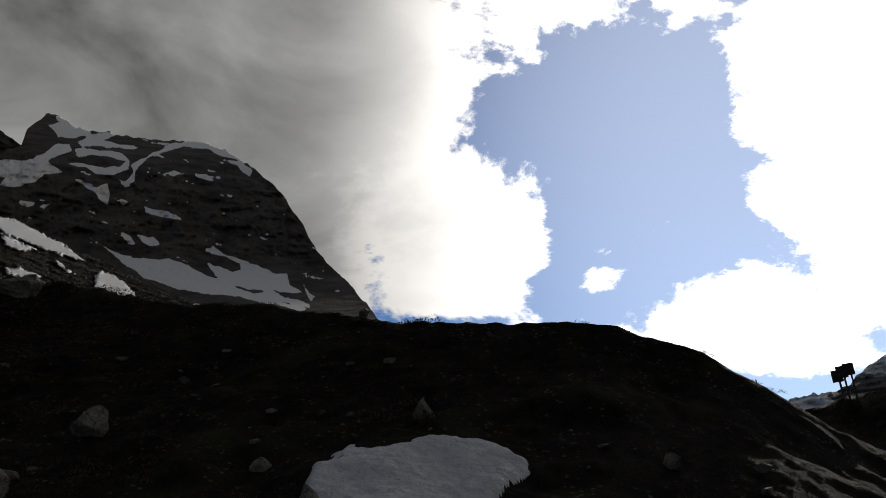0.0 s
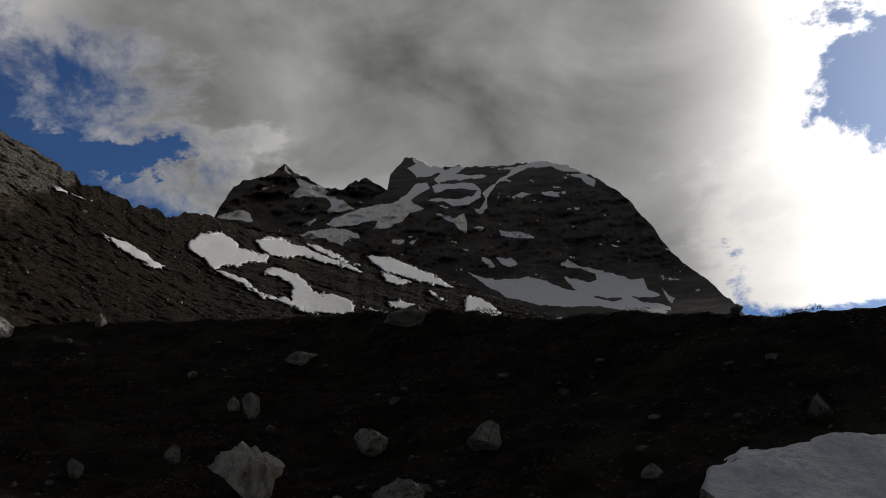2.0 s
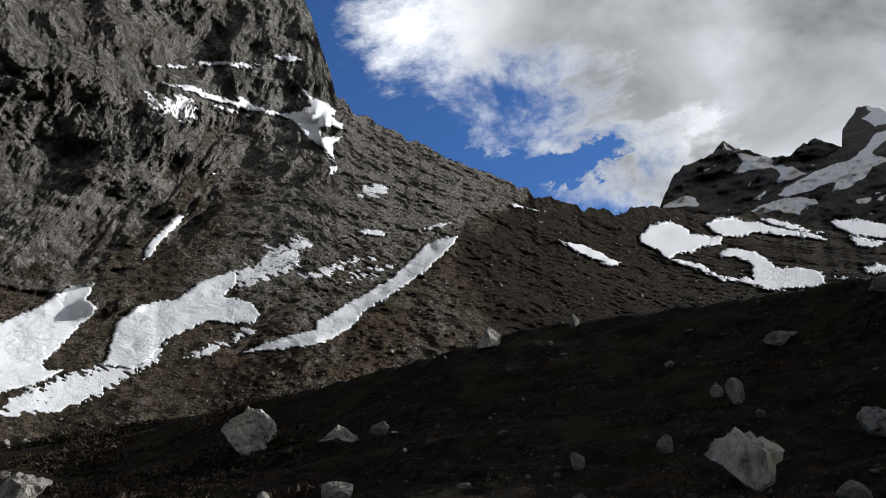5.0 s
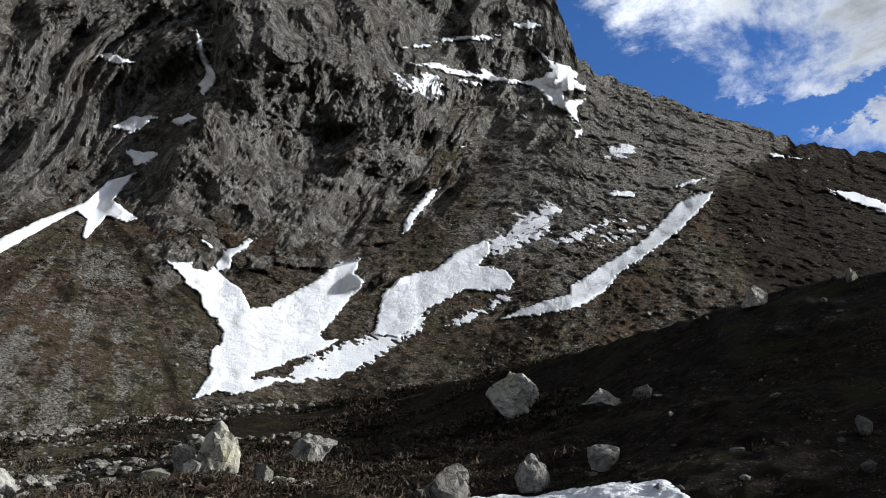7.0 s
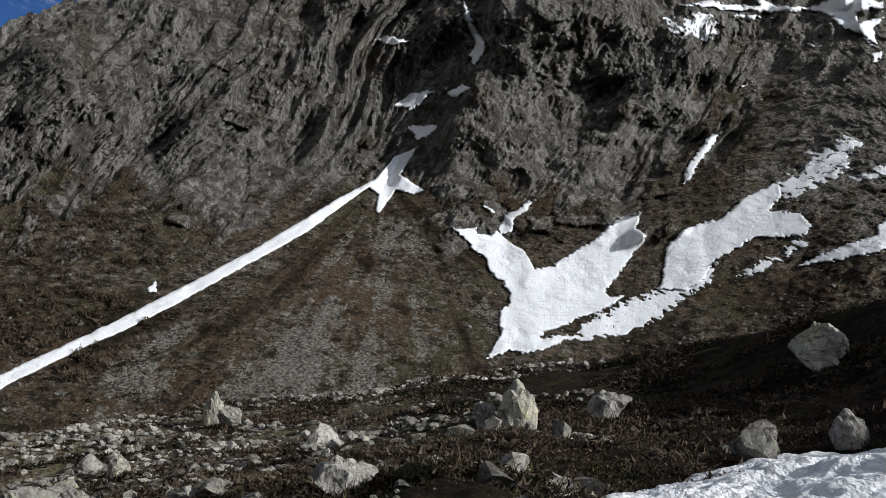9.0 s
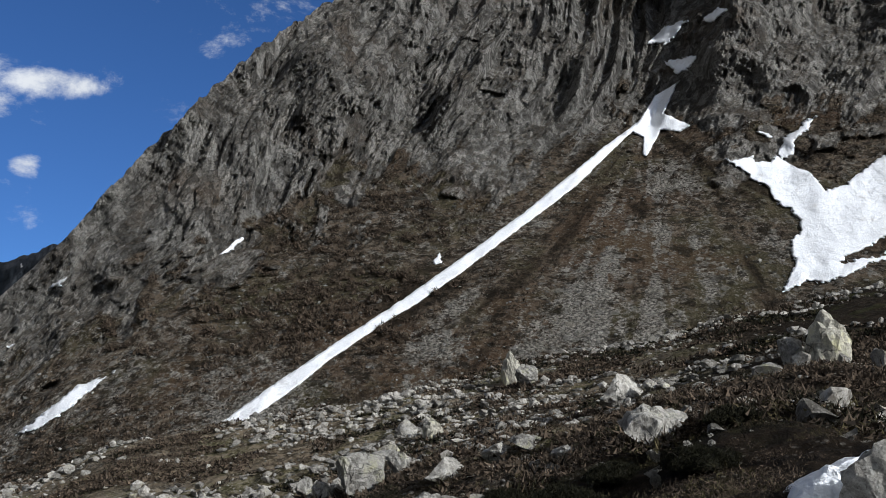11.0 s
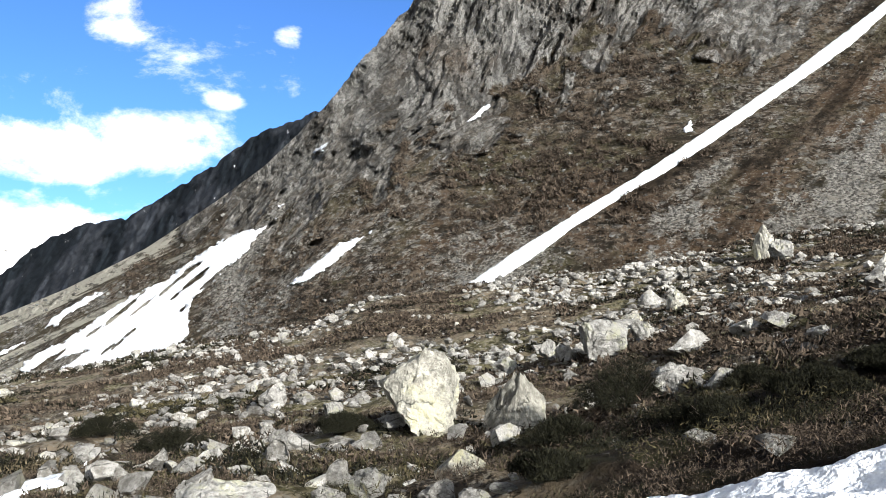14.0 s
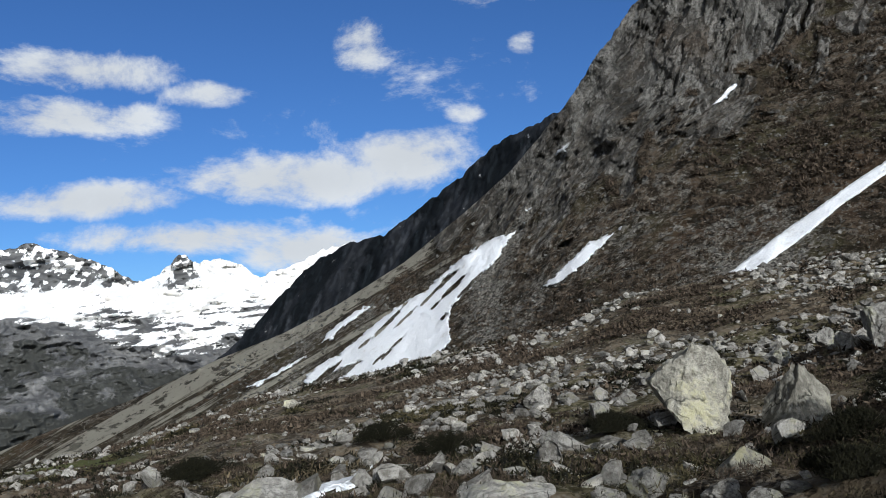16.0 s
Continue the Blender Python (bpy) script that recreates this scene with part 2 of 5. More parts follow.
# The big slope: elevation of its base, of the foot of its cliffs, of its skyline, and the distance of its base.
BASE = lambda a: RIM_ROUND(a) - 1.1
CLIFF = curve([(5, 40), (54, 40), (57, 27.8), (59.5, 26.0), (62, 25.1), (66.6, 23.6), (67.8, 22.2), (70, 20.5), (73.5, 18.3), (79.8, 17.1), (85.7, 16.4), (88, 18.4),
               (90.6, 19), (95, 17.6), (100, 17.0), (105, 16.0), (109, 14.5), (112, 14.2), (117, 12.6), (121, 10.6), (125, 8.3), (128, 6.6), (131, 6), (136, 5.5), (140, 30), (170, 30)], 0.5)
SKYLINE = curve([(5, 9.5), (12, 11), (16.3, 13.2), (21.2, 15.4), (27.7, 17.4), (31.5, 18.5), (34.8, 19.1), (37.3, 19.8), (40, 19.8), (42.2, 20.3), (46, 21.9), (49.8, 23.6), (57.6, 27.4),
                 (58.6, 28.5), (59.4, 30.8), (60.3, 33.3), (61.5, 35.5), (66, 37), (75, 38), (85, 38), (95, 36), (100, 34), (105, 31), (109.5, 28.4), (112.5, 26.5), (115.3, 25),
                 (118.7, 22.2), (121.2, 19.8), (123.5, 17.5), (125.4, 15.3), (126.6, 13.8), (128.7, 11.6), (131, 9.3), (134, 7), (138, 4.1), (142.3, 1.7), (145.8, 0.1),
                 (149.7, -1.2), (155, -3.3), (159, -4.5), (162, -5.5), (170, -7)])
BASE_AT = curve([(5, 330), (20, 270), (33, 205), (45, 160), (55, 136), (62, 128), (75, 118), (85, 107), (95, 98), (110, 91), (125, 95), (135, 110), (150, 138), (165, 156), (170, 158)], 3.0)
PITCH = curve([(5, 18), (30, 24.5), (40, 31), (50, 38.5), (57.5, 41), (63, 41), (75, 37), (125, 34), (135, 30), (150, 22), (170, 16)], 3.0)


# The crest of the moraine, azimuth by elevation.
MORAINE = curve([(9, 70), (11, 66), (12.5, 61), (14, 57), (16, 54), (18, 51.5), (19.3, 50.4), (20.2, 49.0), (21.2, 45), (22, 40), (40, 20)])


# The snowy gully that parts the cliffs, azimuth by elevation.
GULLY = curve([(10, 89), (20, 88.6), (22, 87.6), (24, 86.2), (27, 84.0), (30, 84.6), (34, 86), (50, 88)])


def slope_point(az, el, relief=1.0):
    """A point of the big slope at that azimuth and elevation, and how much cliff there is."""
    rb = BASE_AT(az)
    zb = rb * tan_d(BASE(az))
    s1 = tan_d(PITCH(az))
    s2 = tan_d(57.0)

    def reach(e):
        return (zb - rb * s1) / np.minimum(tan_d(e) - s1, -0.06)

    # The talus steepens into the cliff over several degrees.
    r = 0
    for shift in (-4.0, -2.0, 0.0, 2.0):
        cb = np.minimum(CLIFF(az) + shift, 34.0)
        rc = reach(cb)
        zc = rc * tan_d(cb)
        r = r + 0.25 * np.where(el > cb, (zc - rc * s2) / np.minimum(tan_d(el) - s2, -0.2), reach(np.minimum(el, cb)))
    cb = np.minimum(CLIFF(az), 34.0)
    r = np.minimum(r, 900)
    p = polar(az, r, r * tan_d(el))
    # Rock ribs lean: they run from upper right to lower left across the face.
    s, h = az * 3.4, el * 3.4
    bend = 4.0 * fbm(p * 0.02, 3, 50)
    blocky = step(az, 91, 84)
    ribs = np.stack([0.80 * s + 0.60 * h + bend, 0.60 * s - 0.80 * h, 0 * s + 0.05 * r], -1)
    ragged = 2.6 * fbm(p * 0.045, 4, 51) + 2.4 * fbm(ribs * np.array([0.30, 0.10, 0.1]), 4, 52, 0.62)
    cliff = step(el - cb + ragged, -2.4, 2.6)
    cliff = np.maximum(cliff, 0.75 * step(fbm(p * 0.07, 4, 53, 0.6), 0.25, 0.6) * step(cb - el, 5.5, 1.0) * step(az, 66, 72) * step(az, 137, 132))
    # Loose ground, no rock, along the long snow-filled channel.
    cliff = cliff * (1 - 0.95 * np.exp(-((el - 19.0 + 0.6 * (az - 90)) / 1.5) ** 2) * step(az, 91, 93))
    crag = ridged(ribs * np.array([0.055, 0.024, 0.03]), 2, 60, 0.5)
    warp = 1.5 * value_noise(p * 0.12, 64)[..., None]
    spine = ridged(ribs * np.array([0.17, 0.036, 0.03]), 2, 61, 0.5)
    edge = ridged(ribs * np.array([0.50, 0.10, 0.03]) + 0.4 * value_noise(p * 0.2, 63)[..., None], 3, 62, 0.62)
    blocks = facets(ribs * np.array([1.0, 0.26, 0.3]) + warp, 0.22, 66, 1.0)
    if (blocky > 0).any():
        spine = spine + blocky * (0.7 * ridged(ribs * np.array([0.13, 0.10, 0.03]) + 3.1, 3, 61, 0.55) - spine)
        edge = edge + blocky * (ridged(ribs * np.array([0.42, 0.30, 0.03]) + 5.2, 3, 62, 0.62) - edge)
        blocks = blocks + blocky * (1.6 * facets(ribs * np.array([1.0, 0.85, 0.3]) + warp, 0.20, 67, 1.0) - blocks)
    chips = facets(ribs * np.array([1.0, 0.30, 0.3]), 0.62, 68, 1.0)
    scree = fbm(p * 0.10, 5, 70, 0.6) * 0.55 + ridged(p * 0.35, 2, 75) * 0.22 + 0.16 * fbm(p * 1.3, 2, 77)
    gully = 3.0 * fbm(np.stack([az * 0.35, el * 0.05, 0 * az], -1), 3, 80)
    rug = (0.6 + 0.7 * step(fbm(p * 0.022, 3, 95), -0.35, 0.55)) * (1 - 0.30 * blocky) * (1 - 0.35 * step(az, 78, 68))
    rock = 3.6 * (crag - 0.5) + rug * (3.5 * spine + 0.95 * edge + 0.55 * blocks + 0.22 * chips) + 0.35 * fbm(ribs * 0.9, 3, 97, 0.6) + 0.30 * ridged(ribs * np.array([1.5, 0.45, 0.1]) + 2.0, 2, 98, 0.6) - 0.6 + 8.0 * fbm(p * 0.016, 3, 90, 0.6)
    # The gully between the two buttresses, steep on the side away from the sun.
    cut = az - GULLY(el)
    rock = rock - 6.0 * np.where(cut > 0, np.exp(-(cut / 3.2) ** 2), np.exp(-(cut / 1.4) ** 2)) * step(el, 19.5, 22.5)
    # The upper cliff turns its right flank to the sun and its left one away.
    rock = rock + 14.0 * np.where(az < 80, step(az, 58.5, 80), step(az, 87.5, 80)) * step(el, 20, 29.5)
    rock = rock + 4.0 * np.exp(-((az - 77.5) / 6.0) ** 2 - ((el - 19.5) / 3.6) ** 2) + 3.0 * ridged(np.stack([az * 0.22, el * 0.30, 0 * az], -1), 2, 99) * blocky
    push = cliff * rock + (1 - cliff) * scree * (1.3 + 0.9 * step(az, 68, 60)) + gully * (0.25 + 0.5 * cliff)
    push = push + 2.4 * np.exp(-((az - MORAINE(el)) / 1.1) ** 2) * step(el, 11.5, 14) * step(el, 20.3, 19.3) * (1 - cliff)
    fade = step(el, BASE(az), BASE(az) + 1.0)
    r = r - push * fade * relief * np.clip(r / 170, 0.35, 1.6)
    return polar(az, r, EYE + r * tan_d(el)), cliff


# ---- materials ----
def material(name, rough=0.9):
    m = bpy.data.materials.new(name)
    m.use_nodes = True
    g = Nodes(m.node_tree)
    out = g.add("ShaderNodeOutputMaterial")
    b = g.add("ShaderNodeBsdfPrincipled")
    b.inputs["Roughness"].default_value = rough
    b.inputs["Specular IOR Level"].default_value = 0.06
    g.put(out.inputs[0], b.outputs[0])
    return m, g, b


def relief(g, b, height, strength, distance):
    n = g.add("ShaderNodeBump")
    n.inputs["Strength"].default_value, n.inputs["Distance"].default_value = strength, distance
    g.put(n.inputs["Height"], height)
    g.put(b.inputs["Normal"], n.outputs[0])


def mask(g, name):
    return g.add("ShaderNodeAttribute", attribute_name=name).outputs["Fac"]


def place(g):
    return g.add("ShaderNodeTexCoord").outputs["Object"]


def make_heath():
    m, g, b = material("heath", 0.95)
    p = place(g)
    big, mid, fine = g.noise(p, 0.35, 4), g.noise(p, 2.2, 5, 0.65), g.noise(p, 17.0, 4, 0.7)
    # Near-black base: the bank's shade is put into these colours.
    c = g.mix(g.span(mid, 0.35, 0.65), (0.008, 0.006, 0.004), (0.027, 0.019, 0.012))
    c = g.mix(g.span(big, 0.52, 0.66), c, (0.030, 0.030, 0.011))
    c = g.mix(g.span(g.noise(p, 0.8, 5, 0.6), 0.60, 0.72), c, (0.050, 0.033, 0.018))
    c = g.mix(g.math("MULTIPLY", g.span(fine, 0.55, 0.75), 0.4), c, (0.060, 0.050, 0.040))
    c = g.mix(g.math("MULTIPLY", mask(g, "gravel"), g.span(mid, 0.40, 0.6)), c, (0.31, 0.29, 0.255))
    # Brighter copy of the heath colours, with the sunlight painted in.
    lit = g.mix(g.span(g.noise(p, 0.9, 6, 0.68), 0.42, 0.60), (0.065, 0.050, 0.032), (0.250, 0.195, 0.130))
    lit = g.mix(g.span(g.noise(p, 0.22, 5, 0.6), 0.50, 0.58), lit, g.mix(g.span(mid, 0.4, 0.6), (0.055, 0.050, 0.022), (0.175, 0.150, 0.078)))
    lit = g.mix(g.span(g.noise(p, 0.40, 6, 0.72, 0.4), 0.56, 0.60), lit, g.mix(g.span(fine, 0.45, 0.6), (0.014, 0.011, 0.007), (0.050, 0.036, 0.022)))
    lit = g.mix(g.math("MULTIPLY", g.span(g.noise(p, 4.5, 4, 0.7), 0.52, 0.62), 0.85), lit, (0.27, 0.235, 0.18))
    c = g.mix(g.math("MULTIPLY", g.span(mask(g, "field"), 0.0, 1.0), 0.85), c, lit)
    c = g.mix(g.math("MULTIPLY", mask(g, "green"), g.span(mid, 0.30, 0.5)), c, (0.105, 0.115, 0.040))
    chip = g.add("ShaderNodeTexVoronoi")
    g.put(chip.inputs["Vector"], p)
    chip.inputs["Scale"].default_value = 6.0
    bit = g.math("MULTIPLY", g.span(chip.outputs["Distance"], 0.30, 0.22), g.math("MULTIPLY", g.span(g.noise(p, 1.1, 4, 0.7), 0.50, 0.60), g.math("MULTIPLY_ADD", mask(g, "gravel"), 0.9, 0.25)))
    c = g.mix(bit, c, (0.33, 0.31, 0.27))
    g.put(b.inputs["Base Color"], c)
    relief(g, b, g.math("ADD", g.math("MULTIPLY_ADD", bit, 0.25, mid), g.math("MULTIPLY", fine, 0.6)), 1.0, 0.30)
    return m


def split_planes(g, p, scale, warp):
    """Broken rock: every cell is a plane tilted its own way. Gives a height and a tone."""
    wob = g.add("ShaderNodeTexNoise")
    g.put(wob.inputs["Vector"], p)
    wob.inputs["Scale"].default_value, wob.inputs["Detail"].default_value = scale * 1.7, 4.0
    at = g.add("ShaderNodeVectorMath", operation="MULTIPLY_ADD")
    g.put(at.inputs[0], wob.outputs["Color"])
    at.inputs[1].default_value = (warp, warp, warp)
    g.put(at.inputs[2], p)
    cell = g.add("ShaderNodeTexVoronoi")
    g.put(cell.inputs["Vector"], at.outputs[0])
    cell.inputs["Scale"].default_value = scale
    off = g.add("ShaderNodeVectorMath", operation="SUBTRACT")
    g.put(off.inputs[0], at.outputs[0])
    g.put(off.inputs[1], cell.outputs["Position"])
    tilt = g.add("ShaderNodeVectorMath", operation="SUBTRACT")
    g.put(tilt.inputs[0], cell.outputs["Color"])
    tilt.inputs[1].default_value = (0.5, 0.5, 0.5)
    dot = g.add("ShaderNodeVectorMath", operation="DOT_PRODUCT")
    g.put(dot.inputs[0], off.outputs[0])
    g.put(dot.inputs[1], tilt.outputs[0])
    tone = g.add("ShaderNodeSeparateColor")
    g.put(tone.inputs[0], cell.outputs["Color"])
    return dot.outputs["Value"], tone.outputs[2]


def make_slope():
    m, g, b = material("mountain_slope", 0.93)
    p = place(g)
    lean = g.scaled(p, (1.0, 1.0, 0.75), (0.35, 0.5, 0.0))
    crack = g.noise(lean, 0.30, 10, 0.72, 0.3)
    mid, fine, grain = g.noise(p, 0.07, 5, 0.6), g.noise(p, 0.7, 8, 0.75), g.noise(p, 2.6, 5, 0.75)
    rock = g.mix(g.span(crack, 0.40, 0.60), (0.095, 0.089, 0.080), (0.36, 0.340, 0.305))
    rock = g.mix(g.math("MULTIPLY", g.span(mid, 0.46, 0.68), 0.7), rock, (0.135, 0.096, 0.064))
    rock = g.mix(g.math("MULTIPLY", g.span(fine, 0.55, 0.68), 0.7), rock, (0.40, 0.385, 0.345))
    earth = g.mix(g.span(fine, 0.42, 0.58), (0.030, 0.023, 0.016), (0.160, 0.122, 0.086))
    earth = g.mix(g.math("MULTIPLY", g.span(mid, 0.48, 0.60), 0.75), earth, (0.080, 0.070, 0.036))
    earth = g.mix(g.math("MULTIPLY", g.span(g.noise(p, 0.045, 6, 0.65), 0.52, 0.62), 0.7), earth, (0.11, 0.070, 0.042))
    earth = g.mix(g.math("MULTIPLY", g.span(grain, 0.56, 0.64), 0.85), earth, (0.25, 0.22, 0.175))
    stones = g.mix(g.span(grain, 0.42, 0.60), (0.075, 0.068, 0.058), (0.40, 0.368, 0.315))
    loose = g.math("MULTIPLY_ADD", mask(g, "gravel"), 1.0, g.math("MULTIPLY_ADD", fine, 2.2, g.math("MULTIPLY_ADD", g.noise(p, 0.2, 5, 0.65), 1.6, -1.86)))
    c = g.mix(g.span(loose, 0.30, 0.6), earth, stones)
    heap = 0.0
    for scale, amount in ((0.75, 0.5), (1.9, 0.5)):
        cell = g.add("ShaderNodeTexVoronoi")
        g.put(cell.inputs["Vector"], p)
        cell.inputs["Scale"].default_value = scale
        pick = g.add("ShaderNodeSeparateColor")
        g.put(pick.inputs[0], cell.outputs["Color"])
        shown = g.math("MULTIPLY", g.span(pick.outputs[0], 0.74, 0.80), g.span(cell.outputs["Distance"], 0.52, 0.40))
        shown = g.math("MULTIPLY", shown, g.span(g.math("MULTIPLY_ADD", mask(g, "gravel"), 0.5, fine), 0.42, 0.58))
        tone = g.mix(pick.outputs[1], (0.10, 0.095, 0.085), (0.34, 0.325, 0.29))
        c = g.mix(g.math("MULTIPLY", shown, amount), c, tone)
        heap = g.math("MULTIPLY_ADD", shown, 0.5 / scale, heap)
    fan = g.mix(g.span(g.math("MULTIPLY_ADD", fine, 0.9, mask(g, "fan")), 0.72, 1.12), (0.065, 0.052, 0.034), (0.40, 0.37, 0.30))
    c = g.mix(g.span(mask(g, "fan"), 0.0, 0.2), c, fan)
    tuft = g.math("MULTIPLY", g.span(g.noise(g.scaled(p, (0.6, 0.6, 1.0)), 0.55, 6, 0.7), 0.53, 0.60), g.span(mask(g, "gravel"), 0.9, 0.2))
    c = g.mix(g.math("MULTIPLY", tuft, 0.85), c, (0.022, 0.018, 0.012))
    knob = g.math("MULTIPLY", g.span(g.noise(p, 0.95, 6, 0.72, 0.3), 0.56, 0.63), g.span(mask(g, "gravel"), -0.1, 0.1, 0.35, 0.8))
    c = g.mix(knob, c, (0.25, 0.225, 0.185))
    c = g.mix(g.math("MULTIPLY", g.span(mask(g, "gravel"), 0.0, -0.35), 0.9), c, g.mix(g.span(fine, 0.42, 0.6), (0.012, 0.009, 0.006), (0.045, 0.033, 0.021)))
    rock = g.mix(g.math("MULTIPLY", g.span(mask(g, "gravel"), 0.2, 0.9), g.span(fine, 0.40, 0.55)), rock, (0.36, 0.345, 0.31))
    up = g.add("ShaderNodeSeparateXYZ")
    g.put(up.inputs[0], g.add("ShaderNodeNewGeometry").outputs["True Normal"])
    slant = g.scaled(p, (1.0, 1.0, 0.55), (0.45, 0.55, 0.2))
    plates, tones = split_planes(g, slant, 0.30, 1.0)
    splits, shades = split_planes(g, slant, 0.95, 0.35)
    rock = g.mix(g.span(tones, 0.35, 0.9, 0.0, 0.75), rock, (0.47, 0.442, 0.395))
    rock = g.mix(g.span(shades, 0.6, 0.15, 0.0, 0.7), rock, (0.060, 0.055, 0.047))
    rock = g.mix(g.math("MULTIPLY", g.span(grain, 0.52, 0.40), 0.55), rock, (0.055, 0.050, 0.043))
    ledge = g.span(g.math("MULTIPLY_ADD", g.math("SUBTRACT", fine, 0.5), 1.6, up.outputs[2]), 0.62, 0.82)
    rock = g.mix(g.math("MULTIPLY", ledge, 0.5), rock, g.mix(g.span(grain, 0.4, 0.62), (0.040, 0.030, 0.019), (0.150, 0.115, 0.075)))
    c = g.mix(g.span(g.math("MULTIPLY_ADD", g.math("SUBTRACT", crack, 0.5), 1.2, mask(g, "cliff")), 0.35, 0.6), c, rock)
    g.put(b.inputs["Base Color"], c)
    h = g.math("ADD", g.math("MULTIPLY_ADD", knob, 0.35, g.math("MULTIPLY", crack, 2.2)), g.math("MULTIPLY_ADD", fine, 1.9, g.math("MULTIPLY", grain, 0.7)))
    planes = g.math("MULTIPLY", g.math("MULTIPLY_ADD", splits, 2.4, g.math("MULTIPLY", plates, 2.0)), g.span(mask(g, "cliff"), 0.25, 0.6))
    relief(g, b, g.math("ADD", g.math("ADD", h, heap), planes), 1.0, 1.5)
    return m


def make_far(name, dark, light, wood_shade=(0.018, 0.020, 0.014), scale=0.02, snow_sharp=0.12):
    m, g, b = material(name, 0.95)
    p = place(g)
    n = g.noise(p, scale, 8, 0.65, 0.3)
    f = g.noise(p, scale * 7, 5, 0.7)
    c = g.mix(g.span(n, 0.35, 0.65), dark, light)
    # Forest colour, which also paints the shade of the far valley bottom.
    c = g.mix(g.span(g.math("MULTIPLY_ADD", f, 0.5, mask(g, "wood_shade")), 0.6, 0.85), c, wood_shade)
    s = g.math("MULTIPLY_ADD", g.math("SUBTRACT", f, 0.5), 0.8, mask(g, "snow"))
    c = g.mix(g.span(s, 0.5 - snow_sharp, 0.5 + snow_sharp), c, (0.91, 0.885, 0.845))
    g.put(b.inputs["Base Color"], c)
    relief(g, b, g.math("ADD", n, g.math("MULTIPLY", f, 0.25)), 0.7, 0.16 / scale)
    return m


def make_snow():
    m, g, b = material("old_snow", 0.7)
    p = place(g)
    cup, fine = g.noise(p, 5.0, 4, 0.6), g.noise(p, 16.0, 3, 0.6)
    dirt = g.math("MULTIPLY", g.span(g.noise(p, 0.5, 8, 0.78), 0.54, 0.72), 0.55)
    c = g.mix(g.span(cup, 0.3, 0.7), (0.64, 0.65, 0.67), (0.78, 0.78, 0.78))
    g.put(b.inputs["Base Color"], g.mix(dirt, c, (0.40, 0.36, 0.31)))
    swell = g.noise(p, 0.7, 5, 0.6)
    relief(g, b, g.math("MULTIPLY_ADD", swell, 3.0, g.math("MULTIPLY_ADD", cup, 1.0, g.math("MULTIPLY", fine, 0.3))), 0.9, 0.14)
    b.inputs["Subsurface Weight"].default_value = 0.0
    return m


def make_rock(name, pale, dark, lichen, amount, joined=False):
    m, g, b = material(name, 0.88)
    p = place(g)
    rnd = g.add("ShaderNodeNewGeometry").outputs["Random Per Island"] if joined else g.add("ShaderNodeObjectInfo").outputs["Random"]
    off = g.add("ShaderNodeVectorMath", operation="ADD")
    g.put(off.inputs[0], p)
    g.put(off.inputs[1], g.math("MULTIPLY", rnd, 40.0))
    v = off.outputs[0]
    big, mid, fine = g.noise(v, 1.3, 6, 0.65), g.noise(v, 6.5, 8, 0.76), g.noise(v, 34.0, 4, 0.75)
    c = g.mix(g.span(g.math("MULTIPLY_ADD", big, 0.5, g.math("MULTIPLY", mid, 0.75)), 0.50, 0.72), dark, pale)
    c = g.mix(g.math("MULTIPLY", g.span(fine, 0.54, 0.68), 0.6), c, (0.085, 0.08, 0.07))
    li = g.math("MULTIPLY", g.span(big, 0.58 - 0.2 * amount, 0.66 - 0.1 * amount), g.span(mid, 0.40, 0.58))
    c = g.mix(g.math("MULTIPLY", li, min(1.0, 0.45 + amount)), c, lichen)
    bent = g.add("ShaderNodeVectorMath", operation="MULTIPLY_ADD")
    g.put(bent.inputs[0], g.add("ShaderNodeTexNoise").outputs["Color"])
    bent.inputs[1].default_value = (0.3, 0.3, 0.3)
    g.put(bent.inputs[2], v)
    seam = g.add("ShaderNodeTexVoronoi", feature="DISTANCE_TO_EDGE")
    g.put(seam.inputs["Vector"], bent.outputs[0])
    seam.inputs["Scale"].default_value = 1.5
    split = g.math("MULTIPLY", g.span(seam.outputs[0], 0.028, 0.006), g.span(g.noise(v, 2.0, 3), 0.45, 0.6))
    c = g.mix(g.math("MULTIPLY", split, 0.8), c, (0.035, 0.033, 0.028))
    k = g.math("MULTIPLY_ADD", rnd, 0.85 if joined else 0.5, 0.42 if joined else 0.72)
    s = g.add("ShaderNodeVectorMath", operation="SCALE")
    g.put(s.inputs[0], c)
    g.put(s.inputs["Scale"], k)
    g.put(b.inputs["Base Color"], s.outputs[0])
    relief(g, b, g.math("MULTIPLY_ADD", fine, 0.35, g.math("MULTIPLY_ADD", mid, 1.0, g.noise(v, 13.0, 4, 0.7))), 1.0, 0.07)
    return m


def make_leaf(name, a, bcol):
    m, g, b = material(name, 0.8)
    r = g.add("ShaderNodeNewGeometry").outputs["Random Per Island"]
    g.put(b.inputs["Base Color"], g.mix(r, a, bcol))
    return m


def make_plain(name, a, bcol, rough=0.8, scale=6.0):
    m, g, b = material(name, rough)
    n = g.noise(place(g), scale, 6, 0.65)
    g.put(b.inputs["Base Color"], g.mix(g.span(n, 0.35, 0.65), a, bcol))
    relief(g, b, n, 0.4, 0.02)
    return m


